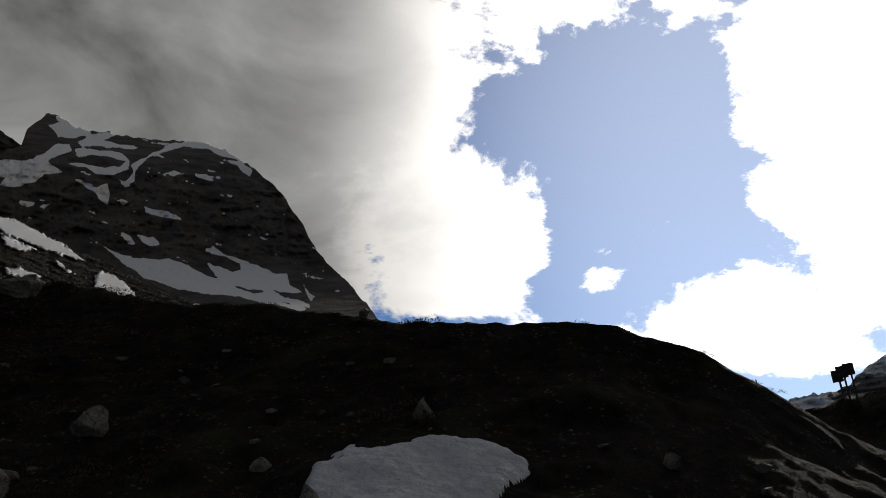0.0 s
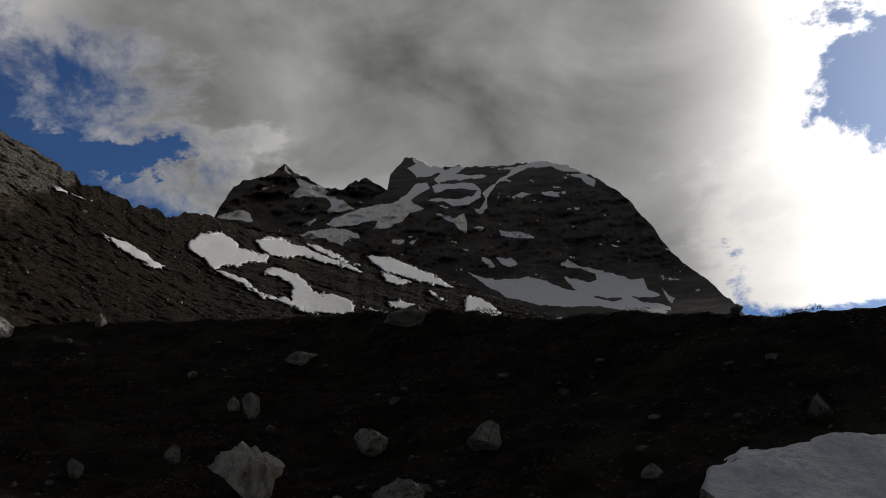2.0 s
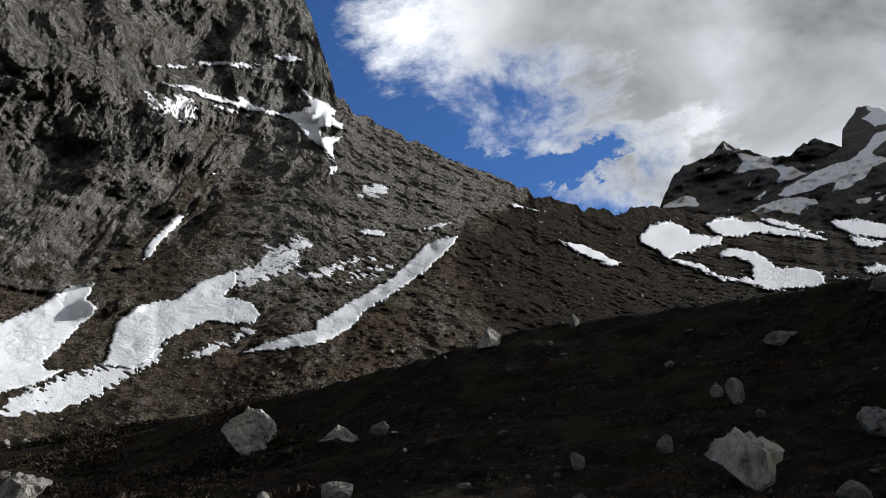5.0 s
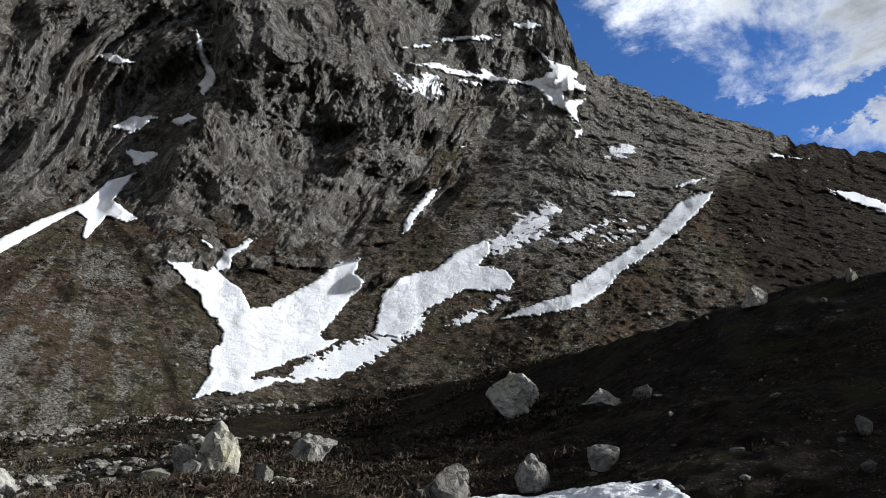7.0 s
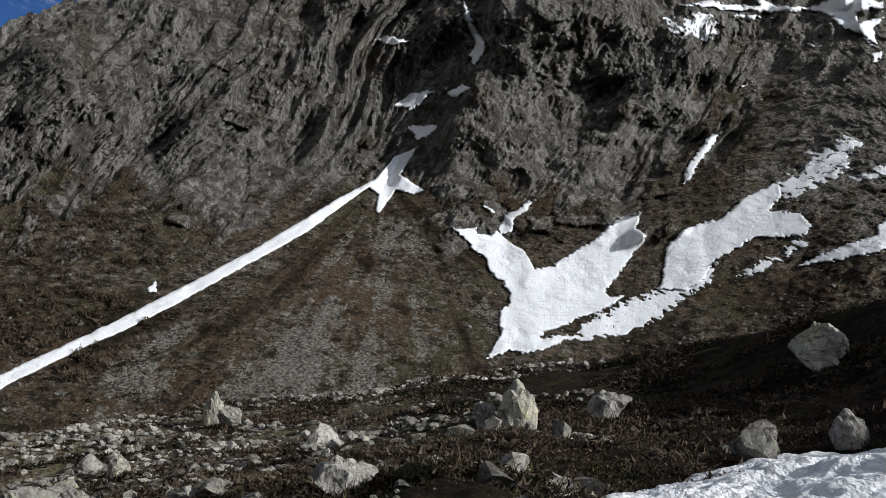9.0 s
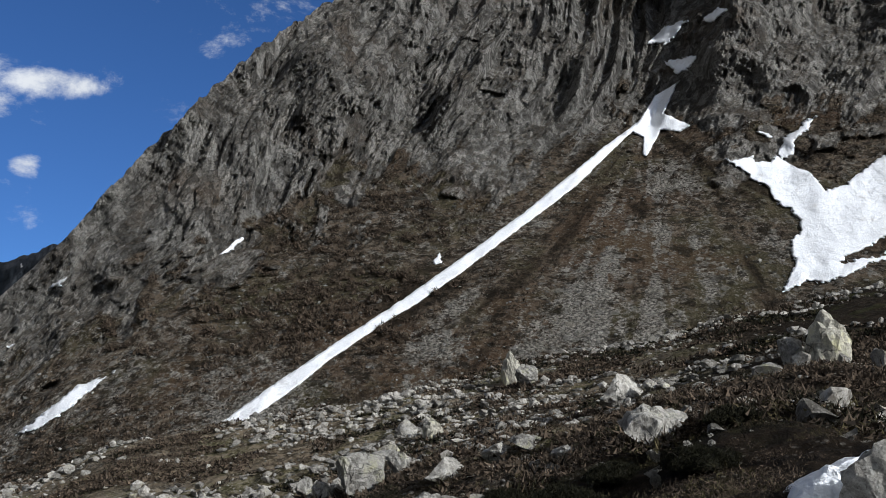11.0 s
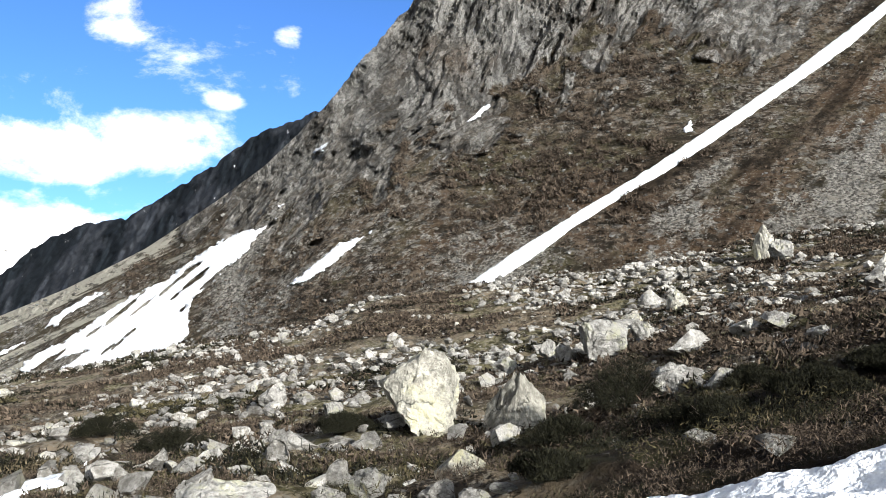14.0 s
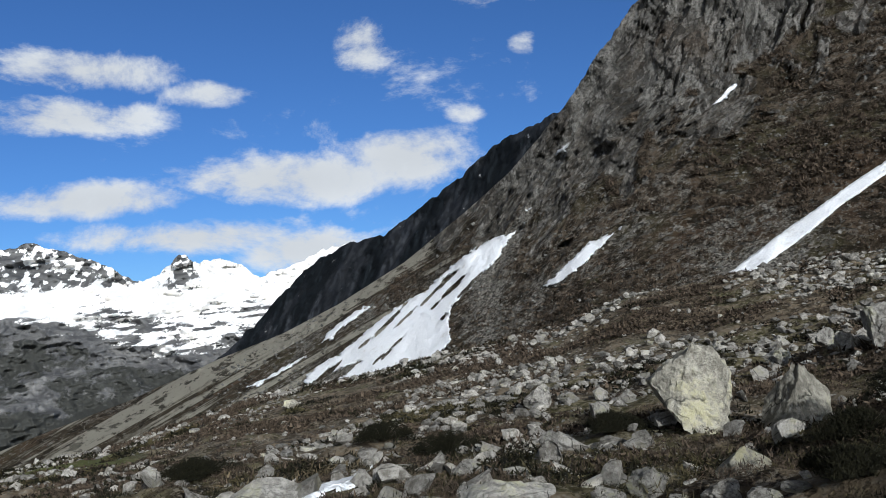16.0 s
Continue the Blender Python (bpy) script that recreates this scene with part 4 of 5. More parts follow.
def build_big_slope():
    az = np.concatenate([np.arange(4, 36, 0.18), np.arange(36, 56, 0.14), np.arange(56, 134, 0.105), np.arange(134, 168, 0.16)])
    v = np.concatenate([[-0.35, -0.1], np.linspace(0, 1, 340), [1.02, 1.06, 1.12]])
    A, V = np.meshgrid(az, v)
    jag = 0.22 * fbm(np.stack([A * 1.9, 0 * A, 0 * A], -1), 5, 140, 0.62) * step(SKYLINE(A), 8, 20)
    top = SKYLINE(A) + jag
    E = BASE(A) + (top - BASE(A)) * np.minimum(V, 1)
    P, cliff = slope_point(A, E)
    back = V > 1
    P[back] = (P * (1 + np.maximum(V - 1, 0)[..., None] * 2.0))[back]
    P[..., 2] -= np.where(back, (V - 1) * 900, 0)
    P[..., 2] += np.where(V < 0, V * 40, 0)
    streak = 0.68 * np.exp(-((A - np.interp(E, [5, 12, 19], [94.5, 92.8, 90.8]) + 1.8 * fbm(P * 0.03, 3, 7)) / (0.5 + 0.33 * np.maximum(19 - E, 0))) ** 2) * step(E, 19.5, 18) * np.clip(0.85 + 0.9 * fbm(P * 0.09, 5, 158, 0.65), 0.1, 1.3)
    rib = 0.95 * np.exp(-((A - np.interp(E, [3, 5, 9, 13, 16], [133, 131.3, 128.4, 126.2, 125])) / (0.7 + 0.5 * fbm(P * 0.05, 3, 155))) ** 2)
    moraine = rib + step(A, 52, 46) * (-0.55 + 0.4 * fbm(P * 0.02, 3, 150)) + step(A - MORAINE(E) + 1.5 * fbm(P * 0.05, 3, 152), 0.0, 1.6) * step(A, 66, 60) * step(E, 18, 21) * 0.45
    grey = step(A, 134, 142) * 0.3
    across = E + 0.5 * A
    left = step(E + 0.595 * (A - 140.3) - 1.8, -0.8, 0.2)
    fan = step(A, 132.5, 136.5) * (1 - cliff) * np.clip(0.10 + 0.45 * left + 0.95 * fbm(np.stack([across * 2.4, A * 0.09, 0 * A], -1), 4, 170, 0.6), 0.05, 1)
    field = step(A, 70, 64) * step(A - MORAINE(E), 0.0, 0.8) * step(E, 11, 13) * 0.48 + 0.18 * step(A, 61, 57) * step(A, 38, 44) * step(E, 18.5, 20.5)
    dx, dy = A - 90.2, 18.9 - E
    turn, far = np.arctan2(dx, dy), np.hypot(dx, dy)
    cone = step(dy, 0.0, 1.5) * step(np.abs(turn), 1.3, 0.95)
    fall = np.where(cone > 0.01, fbm(np.stack([turn * 9, far * 0.16, 0 * A], -1), 5, 172, 0.65), 0)
    lines = fbm(np.stack([A * 1.1 + E * 0.5, E * 0.16, 0 * A], -1), 4, 174, 0.6)
    streak = streak + cone * 0.42 * (fall + 0.1) + (1 - cone) * 0.22 * lines
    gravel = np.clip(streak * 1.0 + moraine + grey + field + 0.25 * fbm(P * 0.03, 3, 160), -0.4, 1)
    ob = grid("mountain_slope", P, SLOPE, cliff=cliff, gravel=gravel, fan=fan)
    craggy = (cliff[:-1, :-1] > 0.35).ravel()
    ob.data.polygons.foreach_set("use_smooth", ~craggy)
    return tagged(ob, "grey rocky mountainside with scree fans, cliffs and brown heath", "mountainside", kind="structure")


def inside(az, el, pairs):
    """Signed distance in degrees to an outline, positive inside."""
    q = np.array(pairs)
    best, odd = np.full(az.shape, 1e9), np.zeros(az.shape, bool)
    for (ax, ay), (bx, by) in zip(q, np.roll(q, -1, 0)):
        dx, dy = bx - ax, by - ay
        t = np.clip(((az - ax) * dx + (el - ay) * dy) / (dx * dx + dy * dy + 1e-9), 0, 1)
        best = np.minimum(best, np.hypot(az - ax - t * dx, el - ay - t * dy))
        cross = ((ay > el) != (by > el)) & (az < ax + (el - ay) * dx / (dy + 1e-12))
        odd ^= cross
    return np.where(odd, best, -best)


def peak(name, label, skyline, foot, at, steep, mat, snow_rule, seed, wood_shade=None, crag=0.03, fine=0.09, profile=None, swing=0.0):
    """A far mountain with the given skyline, from its foot at that distance up at that steepness."""
    xs = [a for a, _ in skyline]
    sky = curve(skyline)
    az = np.arange(min(xs), max(xs) + 0.01, fine)
    v = np.concatenate([np.linspace(0, 1, int(10.8 / fine)), [1.03, 1.1, 1.3]])
    A, V = np.meshgrid(az, v)
    jag = 0.10 * fbm(np.stack([A * 2.5, 0 * A, 0 * A], -1), 5, seed, 0.6)
    E = foot + (sky(A) + jag - foot) * np.minimum(V, 1)
    s, zb = tan_d(steep), at * tan_d(foot)
    R = np.minimum((zb - at * s) / np.minimum(tan_d(E) - s, -0.08), 4600)
    if profile:
        es = np.arange(foot, 40, 0.05)
        tilt = np.interp(es, [e for e, _ in profile], [s for _, s in profile])
        rs, r = [], at
        for e, s in zip(es, tilt):
            rs.append(r)
            r += r * (1 + tan_d(e) ** 2) * radians(0.05) / max(tan_d(s) - tan_d(e), 0.03)
        R = np.minimum(np.interp(E, es, rs), 4600)
        crag = crag * (0.12 + step(np.interp(E, es, tilt), 26, 44))
    R = np.minimum(R * np.exp(swing * np.radians(A - xs[0])), 4600)
    P = polar(A, R, R * tan_d(E))
    k = 1.0 / (at * 0.09)
    R = R - at * crag * (ridged(P * k, 5, seed + 3, 0.55) + 0.3 * fbm(P * k * 6, 3, seed + 8)) * np.minimum(V * 4, 1)
    P = polar(A, R, EYE + R * tan_d(E))
    back = V > 1
    P[back] = (P * (1 + np.maximum(V - 1, 0)[..., None] * 0.5))[back]
    P[..., 2] -= np.where(back, (V - 1) * at * 0.6, 0)
    sn = snow_rule(A, E, P)
    ob = grid(name, P, mat, snow=sn, wood_shade=0 * A if wood_shade is None else wood_shade(A, E, P))
    return tagged(ob, label, "mountain", kind="structure")


DOME = [(2.2, 9.5), (3.6, 11.7), (5.5, 14.0), (7.5, 16.0), (8.5, 17.8), (9.9, 19.8), (11.2, 20.8), (12.8, 21.9), (14.7, 22.6), (18.3, 22.6), (22.6, 22.8), (23.7, 23.4), (24.5, 23.4),
        (25.5, 22.4), (25.75, 21.4), (28.5, 20.2), (33, 18.6), (38, 16)]
NOTCH = [(24, 20), (25.6, 21.3), (26.3, 21.7), (27.1, 22.3), (27.9, 22.0), (28.6, 21.6), (29.4, 21.7), (31, 20.5), (33, 19)]
PYRAMID = [(27, 20.6), (29.4, 21.5), (31.9, 22.6), (32.6, 23.2), (33.4, 22.5), (35.5, 22.0), (36.3, 21.2), (37.1, 19.9), (38, 18), (42, 15)]
RANGE = [(136, 4.5), (141.4, 5.5), (142.8, 5.3), (144.4, 4.6), (145.9, 4.1), (147.1, 3.7), (148.1, 4.4), (149.2, 4.9), (150.2, 4.9), (150.7, 4.6), (151.1, 4.95), (151.5, 5.3), (151.9, 5.15), (152.3, 4.8), (153.0, 4.2), (154.0, 3.7), (154.7, 4.0), (156.8, 5.2),
         (159.0, 5.8), (160.1, 6.2), (161.7, 5.8), (165, 5.0), (172, 5.5), (180, 4)]
RIDGE = [(118, 22), (122.5, 18.3), (124, 16.7), (125.8, 14.3), (126.4, 13.3), (130.1, 11.8), (132, 11), (133.9, 9.4), (136.9, 7.4), (139.2, 5.9), (141.4, 5.5), (143.5, 4.6), (145.7, 2.6),
         (147.5, 0.8), (149.6, -1.0), (152, -3), (156, -5.5)]


def dome_snow(A, E, P):
    s = np.full(A.shape, -1.0)
    q = np.stack([A * 1.6, E * 1.6, 0 * A], -1)
    n = fbm(q, 5, 200, 0.62)
    strip = fbm(np.stack([A * 0.9 + E * 1.2, E * 3.2 - A * 0.9, 0 * A], -1), 4, 205, 0.62)
    for pairs in DOME_SNOW:
        s = np.maximum(s, np.clip(inside(A, E, pairs) * 5 + 0.15, -1, 0.8) + 0.30 * n + 0.16 * strip)
    s = np.maximum(s, (strip - 1.15) * 2.5)
    return np.clip(s + 0.47, 0, 1)


SNOWLINE = curve([(136, 0), (149.5, -0.4), (151, -1.1), (153.2, -0.8), (155.4, -0.4), (157.6, 0.8), (160.5, 1.5), (164, 1.9), (180, 2)])


def range_snow(A, E, P):
    n = fbm(np.stack([A * 1.6, E * 3.6, 0 * A], -1), 6, 210, 0.7)
    bands = fbm(np.stack([A * 0.9 - E * 0.6, E * 5.5 + A * 0.5, 0 * A], -1), 5, 212, 0.66)
    face = fbm(np.stack([A * 3.0 + E * 2.0, E * 3.2 - A * 0.8, 0 * A], -1), 5, 214, 0.68)
    up = E - SNOWLINE(A)
    crest = step(E, 3.2, 4.0) * step(A, 153.5, 155.0) + 0.8 * np.exp(-((A - 151.7) / 1.1) ** 2) * step(E, 2.6, 3.4)
    ledges = 0.75 * np.exp(-((up - 1.5) / 1.0) ** 2) * step(A, 158.5, 156.5) + 0.55 * step(up, 1.0, 0.0)
    return np.clip(0.42 + np.clip(up * 0.8, -1, 0.42) + 0.22 * n - crest * (0.55 + 0.8 * face) - ledges * np.maximum(0.42 + 1.0 * bands, 0), 0, 1)


def build_mountains():
    peak("dome_mountain", "dark rounded rock dome streaked with spring snow", DOME, 6.0, 520, 42, DOME_ROCK, dome_snow, 300, crag=0.022, fine=0.055,
         profile=[(6, 18), (12, 19), (14, 25), (16, 38), (18, 50), (20, 40), (22, 29), (40, 42)])
    peak("notch_peak", "dark jagged rock crest between two summits", NOTCH, 12.0, 1900, 52, DOME_ROCK, lambda A, E, P: 0.25 + 0.5 * fbm(P * 0.01, 4, 7), 310, crag=0.04)
    peak("pyramid_peak", "dark pointed peak with snow on its shoulder", PYRAMID, 10.0, 1650, 46, DOME_ROCK, dome_snow, 320)
    # The lowest slopes' cast shade is painted here as darker forest.
    peak("snow_range", "distant snow-covered mountain range above a wooded valley, its shade painted in", RANGE, -8.0, 2500, 26, RANGE_ROCK, range_snow, 330,
         wood_shade=lambda A, E, P: 0.9 * step(E - SNOWLINE(A), 0.0, -1.2) * (0.50 + 0.5 * fbm(P * 0.012, 4, 18, 0.65)) + 0.6 * step(E + 0.6 * fbm(P * 0.006, 3, 19), -3.4, -4.8), crag=0.03, fine=0.055)
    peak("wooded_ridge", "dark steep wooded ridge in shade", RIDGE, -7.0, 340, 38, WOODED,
         lambda A, E, P: np.clip(0.30 * fbm(np.stack([A * 2.5, E * 2.5, 0 * A], -1), 4, 9, 0.7), 0, 1), 340, wood_shade=lambda A, E, P: 0.5 + 0.4 * fbm(P * 0.02, 3, 4), crag=0.02, swing=2.3)


VALLEY_SIDE = [(-17, 3.0), (-20, 4.9), (-21.1, 5.2), (-22.1, 5.4), (-23.6, 5.6), (-24.3, 5.8), (-25.3, 6.7), (-26.5, 7.3), (-31, 9), (-45, 8)]


def build_right_side():
    ob = peak("far_bank", "low brown heath bank beyond the near hill", [(-18, 2), (-21, 4.3), (-22.5, 4.7), (-24.0, 5.1), (-26, 5.5), (-30, 6.0), (-40, 6), (-55, 2)], -3.0, 52, 24, HEATH,
              lambda A, E, P: 0 * A, 350, crag=0.015, fine=0.25)
    # Unseen mountainside behind the camera, added to block low sky light.
    peak("added_sky_block", "added unseen wooded mountainside blocking low sky light", [(178, 3), (190, 8), (205, 13), (225, 17), (245, 16), (265, 18), (285, 14), (300, 10), (314, 8)], -6.0, 900, 32, WOODED,
         lambda A, E, P: 0 * A, 370, crag=0.02, fine=0.5, wood_shade=lambda A, E, P: 0.5 + 0 * A)
    # Snow mask raised to near full, painting the haze over the thin snow.
    peak("valley_side", "far mountainside with thin snow, haze painted as paler cover", VALLEY_SIDE, -2.0, 1100, 24, RANGE_ROCK,
         lambda A, E, P: np.clip(0.85 + 0.8 * fbm(P * np.array([0.006, 0.006, 0.02]), 5, 12), 0, 1), 360)


# ---- old snow ----
def snow_sheet(A, E, P, depth, label):
    keep = depth > -0.02
    quad = keep[:-1, :-1] & keep[1:, :-1] & keep[:-1, 1:] & keep[1:, 1:]
    faces = grid_faces(*A.shape)[:, ::-1][quad.ravel()]
    if len(faces) == 0:
        return
    used, back = np.unique(faces, return_inverse=True)
    ob = link_mesh("snow_patch", P.reshape(-1, 3)[used], back.reshape(-1, 4), SNOW)
    tagged(ob, label, "snow", group="snow patches on the slopes", kind="structure")


def build_slope_snow():
    for n, (state, pairs) in enumerate(SLOPE_SNOW):
        q = np.array(pairs)
        a0, a1, e0, e1 = q[:, 0].min() - 0.4, q[:, 0].max() + 0.4, q[:, 1].min() - 0.3, q[:, 1].max() + 0.3
        A, E = np.meshgrid(np.arange(a0, a1, 0.055), np.arange(e0, e1, 0.055))
        top, cliff = slope_point(A, E)
        way_down = 1.0 if q[:, 0].mean() < 88 else -1.0
        flow = np.stack([way_down * A * 1.6 + E * 1.0, E * 4.2 - way_down * A * 2.3, 0 * A], -1)
        d = inside(A, E, pairs)
        ragged = 0.03 if q[:, 0].max() - q[:, 0].min() > 20 else 0.08
        d = d - (0.07 if q[:, 0].mean() > 45 else 0.02) + 0.6 * ragged * fbm(flow, 4, 400 + n, 0.6) + ragged * fbm(flow * 2.4, 3, 410 + n, 0.65)
        if state == "broken":
            d = d + 0.06 - np.maximum(0.42 * fbm(flow * np.array([0.9, 1.5, 1]), 5, 460 + n, 0.7), -0.10)
        elif state == "streaked":
            d = np.minimum(d, 0.82 - 0.9 * fbm(np.stack([(A - E) * 0.22, (E + 0.85 * A) * 2.4, 0 * A], -1), 4, 470 + n, 0.6))
        # The sheet comes up out of the stones at its edge and smooths them over further in.
        hard = np.hypot(top[..., 0], top[..., 1])
        calm = hard
        for axis in (0, 1):
            if state != "broken":
                calm = np.min([np.roll(calm, k, axis) for k in range(-2, 3)], axis=0)
            for _ in range(2):
                calm = np.mean([np.roll(calm, k, axis) for k in range(-3, 4)], axis=0)
        rise = np.clip(d * 12, -1, 1)
        sheet = np.minimum(calm, hard + (0.25 if state == "broken" else 0.0)) - 0.08
        r = sheet + (hard - sheet) * np.clip(-rise, 0, 1) - np.where(rise > 0, 0.14 * rise, 0.9 * rise) * np.clip(hard / 170, 0.5, 1.5)
        P = polar(A, r, EYE + r * tan_d(E))
        snow_sheet(A, E, P, d + 0.09, "patch of old grey-white snow lying on the scree slope")


NEAR_SNOW = [("old snow patch in the shade of the heath bank", [(7.6, 3.0), (5.6, 3.9), (1.4, 4.5), (-2.5, 4.1), (-4.4, 3.3), (-5.2, 2.8), (-5.5, 2.1), (-4.2, 1.4), (-3.3, 0.5), (-3, -1), (9, -1), (8.3, 1.0)], -8, 12),
             ("long bank of granular melting snow beside the heath", [(52.5, 0.6), (55.4, 2.2), (61.6, 2.0), (67.2, 1.6), (73, 0), (78, -1.0), (82.7, -2.2), (85.6, -3.4), (86.6, -4.8), (89.3, -4.9), (92.8, -5.8),
              (98.2, -8.0), (104.9, -9.8), (112, -10.9), (116, -13), (100, -22), (60, -14)], 48, 120),
             ("thin strip of melting snow between heath and stones", [(145.4, -9.4), (143, -8.75), (140.6, -8.1), (142, -9.05), (144.4, -9.7)], 140, 148)]


def on_near_snow(az, r):
    z = ground_height(az, r)
    el = np.degrees(np.arctan2(z + 0.1 - EYE, r))
    return np.any([inside(az, el, pairs) > -0.1 for _, pairs, _, _ in NEAR_SNOW], axis=0)


def build_near_snow():
    for label, pairs, a0, a1 in NEAR_SNOW:
        A, R = np.meshgrid(np.arange(a0, a1, 0.16), np.arange(3.2, 27, 0.06))
        Z = ground_height(A, R)
        E = np.degrees(np.arctan2(Z + 0.1 - EYE, R))
        P = polar(A, R, Z)
        d = inside(A, E, pairs) + 0.25 * fbm(P * 1.1, 4, 500, 0.6)
        cups = 0.022 * ridged(P * 4.5, 2, 510) + 0.03 * fbm(P * 1.2, 2, 515)
        P[..., 2] += -0.04 + 0.22 * np.clip(d * 1.4, 0, 1) ** 0.6 + cups
        snow_sheet(A, E, P, d, label)


build_ground()
build_big_slope()
build_mountains()
build_right_side()
build_slope_snow()
build_near_snow()


# ---- boulders and stones ----
def icosphere(levels):
    bm = bmesh.new()
    bmesh.ops.create_icosphere(bm, subdivisions=levels, radius=1.0)
    v = np.array([x.co[:] for x in bm.verts])
    f = np.array([[x.index for x in y.verts] for y in bm.faces])
    bm.free()
    return v, f


def rock_shape(levels, seed, cuts=11, rough=0.07, spread=(1.0, 0.8, 0.75), low=0.45, high=0.85):
    """An angular block: a ball sheared off by planes, its base near z = 0."""
    rng = np.random.default_rng(seed)
    v, f = icosphere(levels)
    for _ in range(cuts):
        n = rng.normal(size=3)
        n /= np.linalg.norm(n)
        d = rng.uniform(low, high)
        v = v - np.maximum(v @ n - d, 0)[:, None] * n
    v = v * (1 + rough * fbm(v * 2.2 + seed, 4, seed, 0.6) + 0.4 * rough * ridged(v * 5.0 + seed, 2, seed + 5))[:, None]
    v = v + (v / np.linalg.norm(v, axis=1)[:, None]) * (0.085 * facets(v + seed, 2.3, seed + 9, 0.8) + 0.03 * facets(v + seed, 6.0, seed + 10, 0.8) if levels > 3 else 0.0 * v[:, 0])[:, None]
    v = v * np.array(spread)
    size = v.max(0) - v.min(0)
    v = v - (v.max(0) + v.min(0)) / 2
    v = v / size[0]
    v[:, 2] -= v[:, 2].min() * 0.82
    return v, f


def hewn(seed, planes, spread):
    """A boulder split along chosen planes (direction, distance from its middle)."""
    v, f = icosphere(5)
    for n, d in planes:
        n = np.array(n) / np.linalg.norm(n)
        v = v - np.maximum(v @ n - d, 0)[:, None] * n
    out = v / np.linalg.norm(v, axis=1)[:, None]
    v = v + out * (0.05 * facets(v + seed, 2.0, seed, 0.9) + 0.028 * facets(v + seed, 5.5, seed + 2, 0.9) + 0.02 * fbm(v * 6.0, 3, seed, 0.6))[:, None]
    v = v * np.array(spread)
    v = (v - (v.max(0) + v.min(0)) / 2) / (v[:, 0].max() - v[:, 0].min())
    v[:, 2] -= v[:, 2].min() * 0.9
    return v, f


def reshape(shape, taper, lean=0.0):
    """Widens (taper > 0) or narrows a block towards its top."""
    v, f = shape
    t = v[:, 2:3] / v[:, 2].max()
    w = v.copy()
    w[:, :2] = v[:, :2] * (1 - 0.5 * abs(taper) + (taper if taper > 0 else 0) * t - (abs(taper) if taper < 0 else 0) * (t - 0.6))
    w[:, 0] += lean * t[:, 0]
    return w, f


BLOCKS = [rock_shape(4, 20 + k, cuts=13 + k % 4, rough=0.03, low=0.36, high=0.74, spread=((1.0, 0.85, 0.8), (1.0, 0.7, 0.55), (0.9, 0.8, 1.0))[k % 3]) for k in range(9)]
# A block that overhangs its narrow foot, and a ridged wedge.
BLOCKS[0] = hewn(40, [((-0.80, -0.1, -0.60), 0.60), ((-1.0, -0.1, 0.05), 0.86), ((-0.55, 0.0, 0.83), 0.66), ((0.25, 0.1, 0.96), 0.80), ((0.85, 0.0, 0.53), 0.74), ((1.0, -0.1, -0.12), 0.66), ((0.2, -0.97, 0.15), 0.55),
                      ((-0.45, -0.85, 0.28), 0.62), ((0, 0, -1.0), 0.80)], (1.0, 0.9, 0.98))
BLOCKS[2] = hewn(41, [((-0.66, -0.35, 0.66), 0.40), ((0.70, -0.45, 0.55), 0.42), ((0.05, 0.75, 0.66), 0.45), ((-0.15, -0.95, 0.30), 0.55), ((0, 0, -1.0), 0.55), ((0.98, 0.1, 0.1), 0.75)], (1.0, 0.85, 0.95))
BLOCKS[5] = reshape(BLOCKS[5], -0.12)
BLOCK_MESH = {}


SMALL_BLOCKS = [rock_shape(3, 20 + k, cuts=15 + k % 4, rough=0.012, low=0.28, high=0.58, spread=((1.0, 0.85, 0.8), (1.0, 0.7, 0.55), (0.9, 0.8, 1.0))[k % 3]) for k in range(9)]


def block_mesh(k, mat, small=False):
    if (k, mat.name, small) not in BLOCK_MESH:
        v, f = (SMALL_BLOCKS if small else BLOCKS)[k]
        BLOCK_MESH[k, mat.name, small] = link_mesh("boulder", v, f, mat, smooth=False, loose=True)
    return BLOCK_MESH[k, mat.name, small]


def boulder(az, r, wide, tall, k, mat, label, turn=None, group="boulders on the heath", sink=0.10, small=False):
    z = float(ground_height(np.array([az]), np.array([r]))[0])
    me = block_mesh(k, mat, small)
    ob = new("boulder", me)
    v = (SMALL_BLOCKS if small else BLOCKS)[k][0]
    h = v[:, 2].max()
    a = radians(az)
    ob.matrix_world = Matrix.LocRotScale((-math.sin(a) * r, math.cos(a) * r, z - sink * tall), Euler((0, 0, radians(az + (turn if turn is not None else 0)))), (wide, wide, tall * (1 + sink) / h))
    return tagged(ob, label, "boulder", group=group)


# Large boulders in the sun, then those in the shade: azimuth, elevation of the base, width and height in degrees, shape.
SUNLIT = [(121.3, -6.7, 5.0, 4.8, 0), (115.4, -7.3, 4.1, 3.8, 2), (92.3, -0.9, 4.1, 2.4, 4), (93.9, 1.5, 2.8, 1.9, 1), (100.3, 3.3, 1.5, 2.0, 5), (99.4, 3.2, 1.5, 1.2, 6),
          (110.0, -2.6, 3.0, 2.3, 8), (104.8, -2.4, 3.5, 1.5, 1), (101.6, -1.3, 2.3, 1.1, 7), (105.8, -4.6, 3.2, 1.8, 4), (130.3, -5.5, 1.8, 1.5, 3), (83.9, 3.1, 1.4, 1.6, 8),
          (81.7, 3.0, 2.9, 3.1, 5), (147.4, -10.0, 4.8, 1.7, 1)]
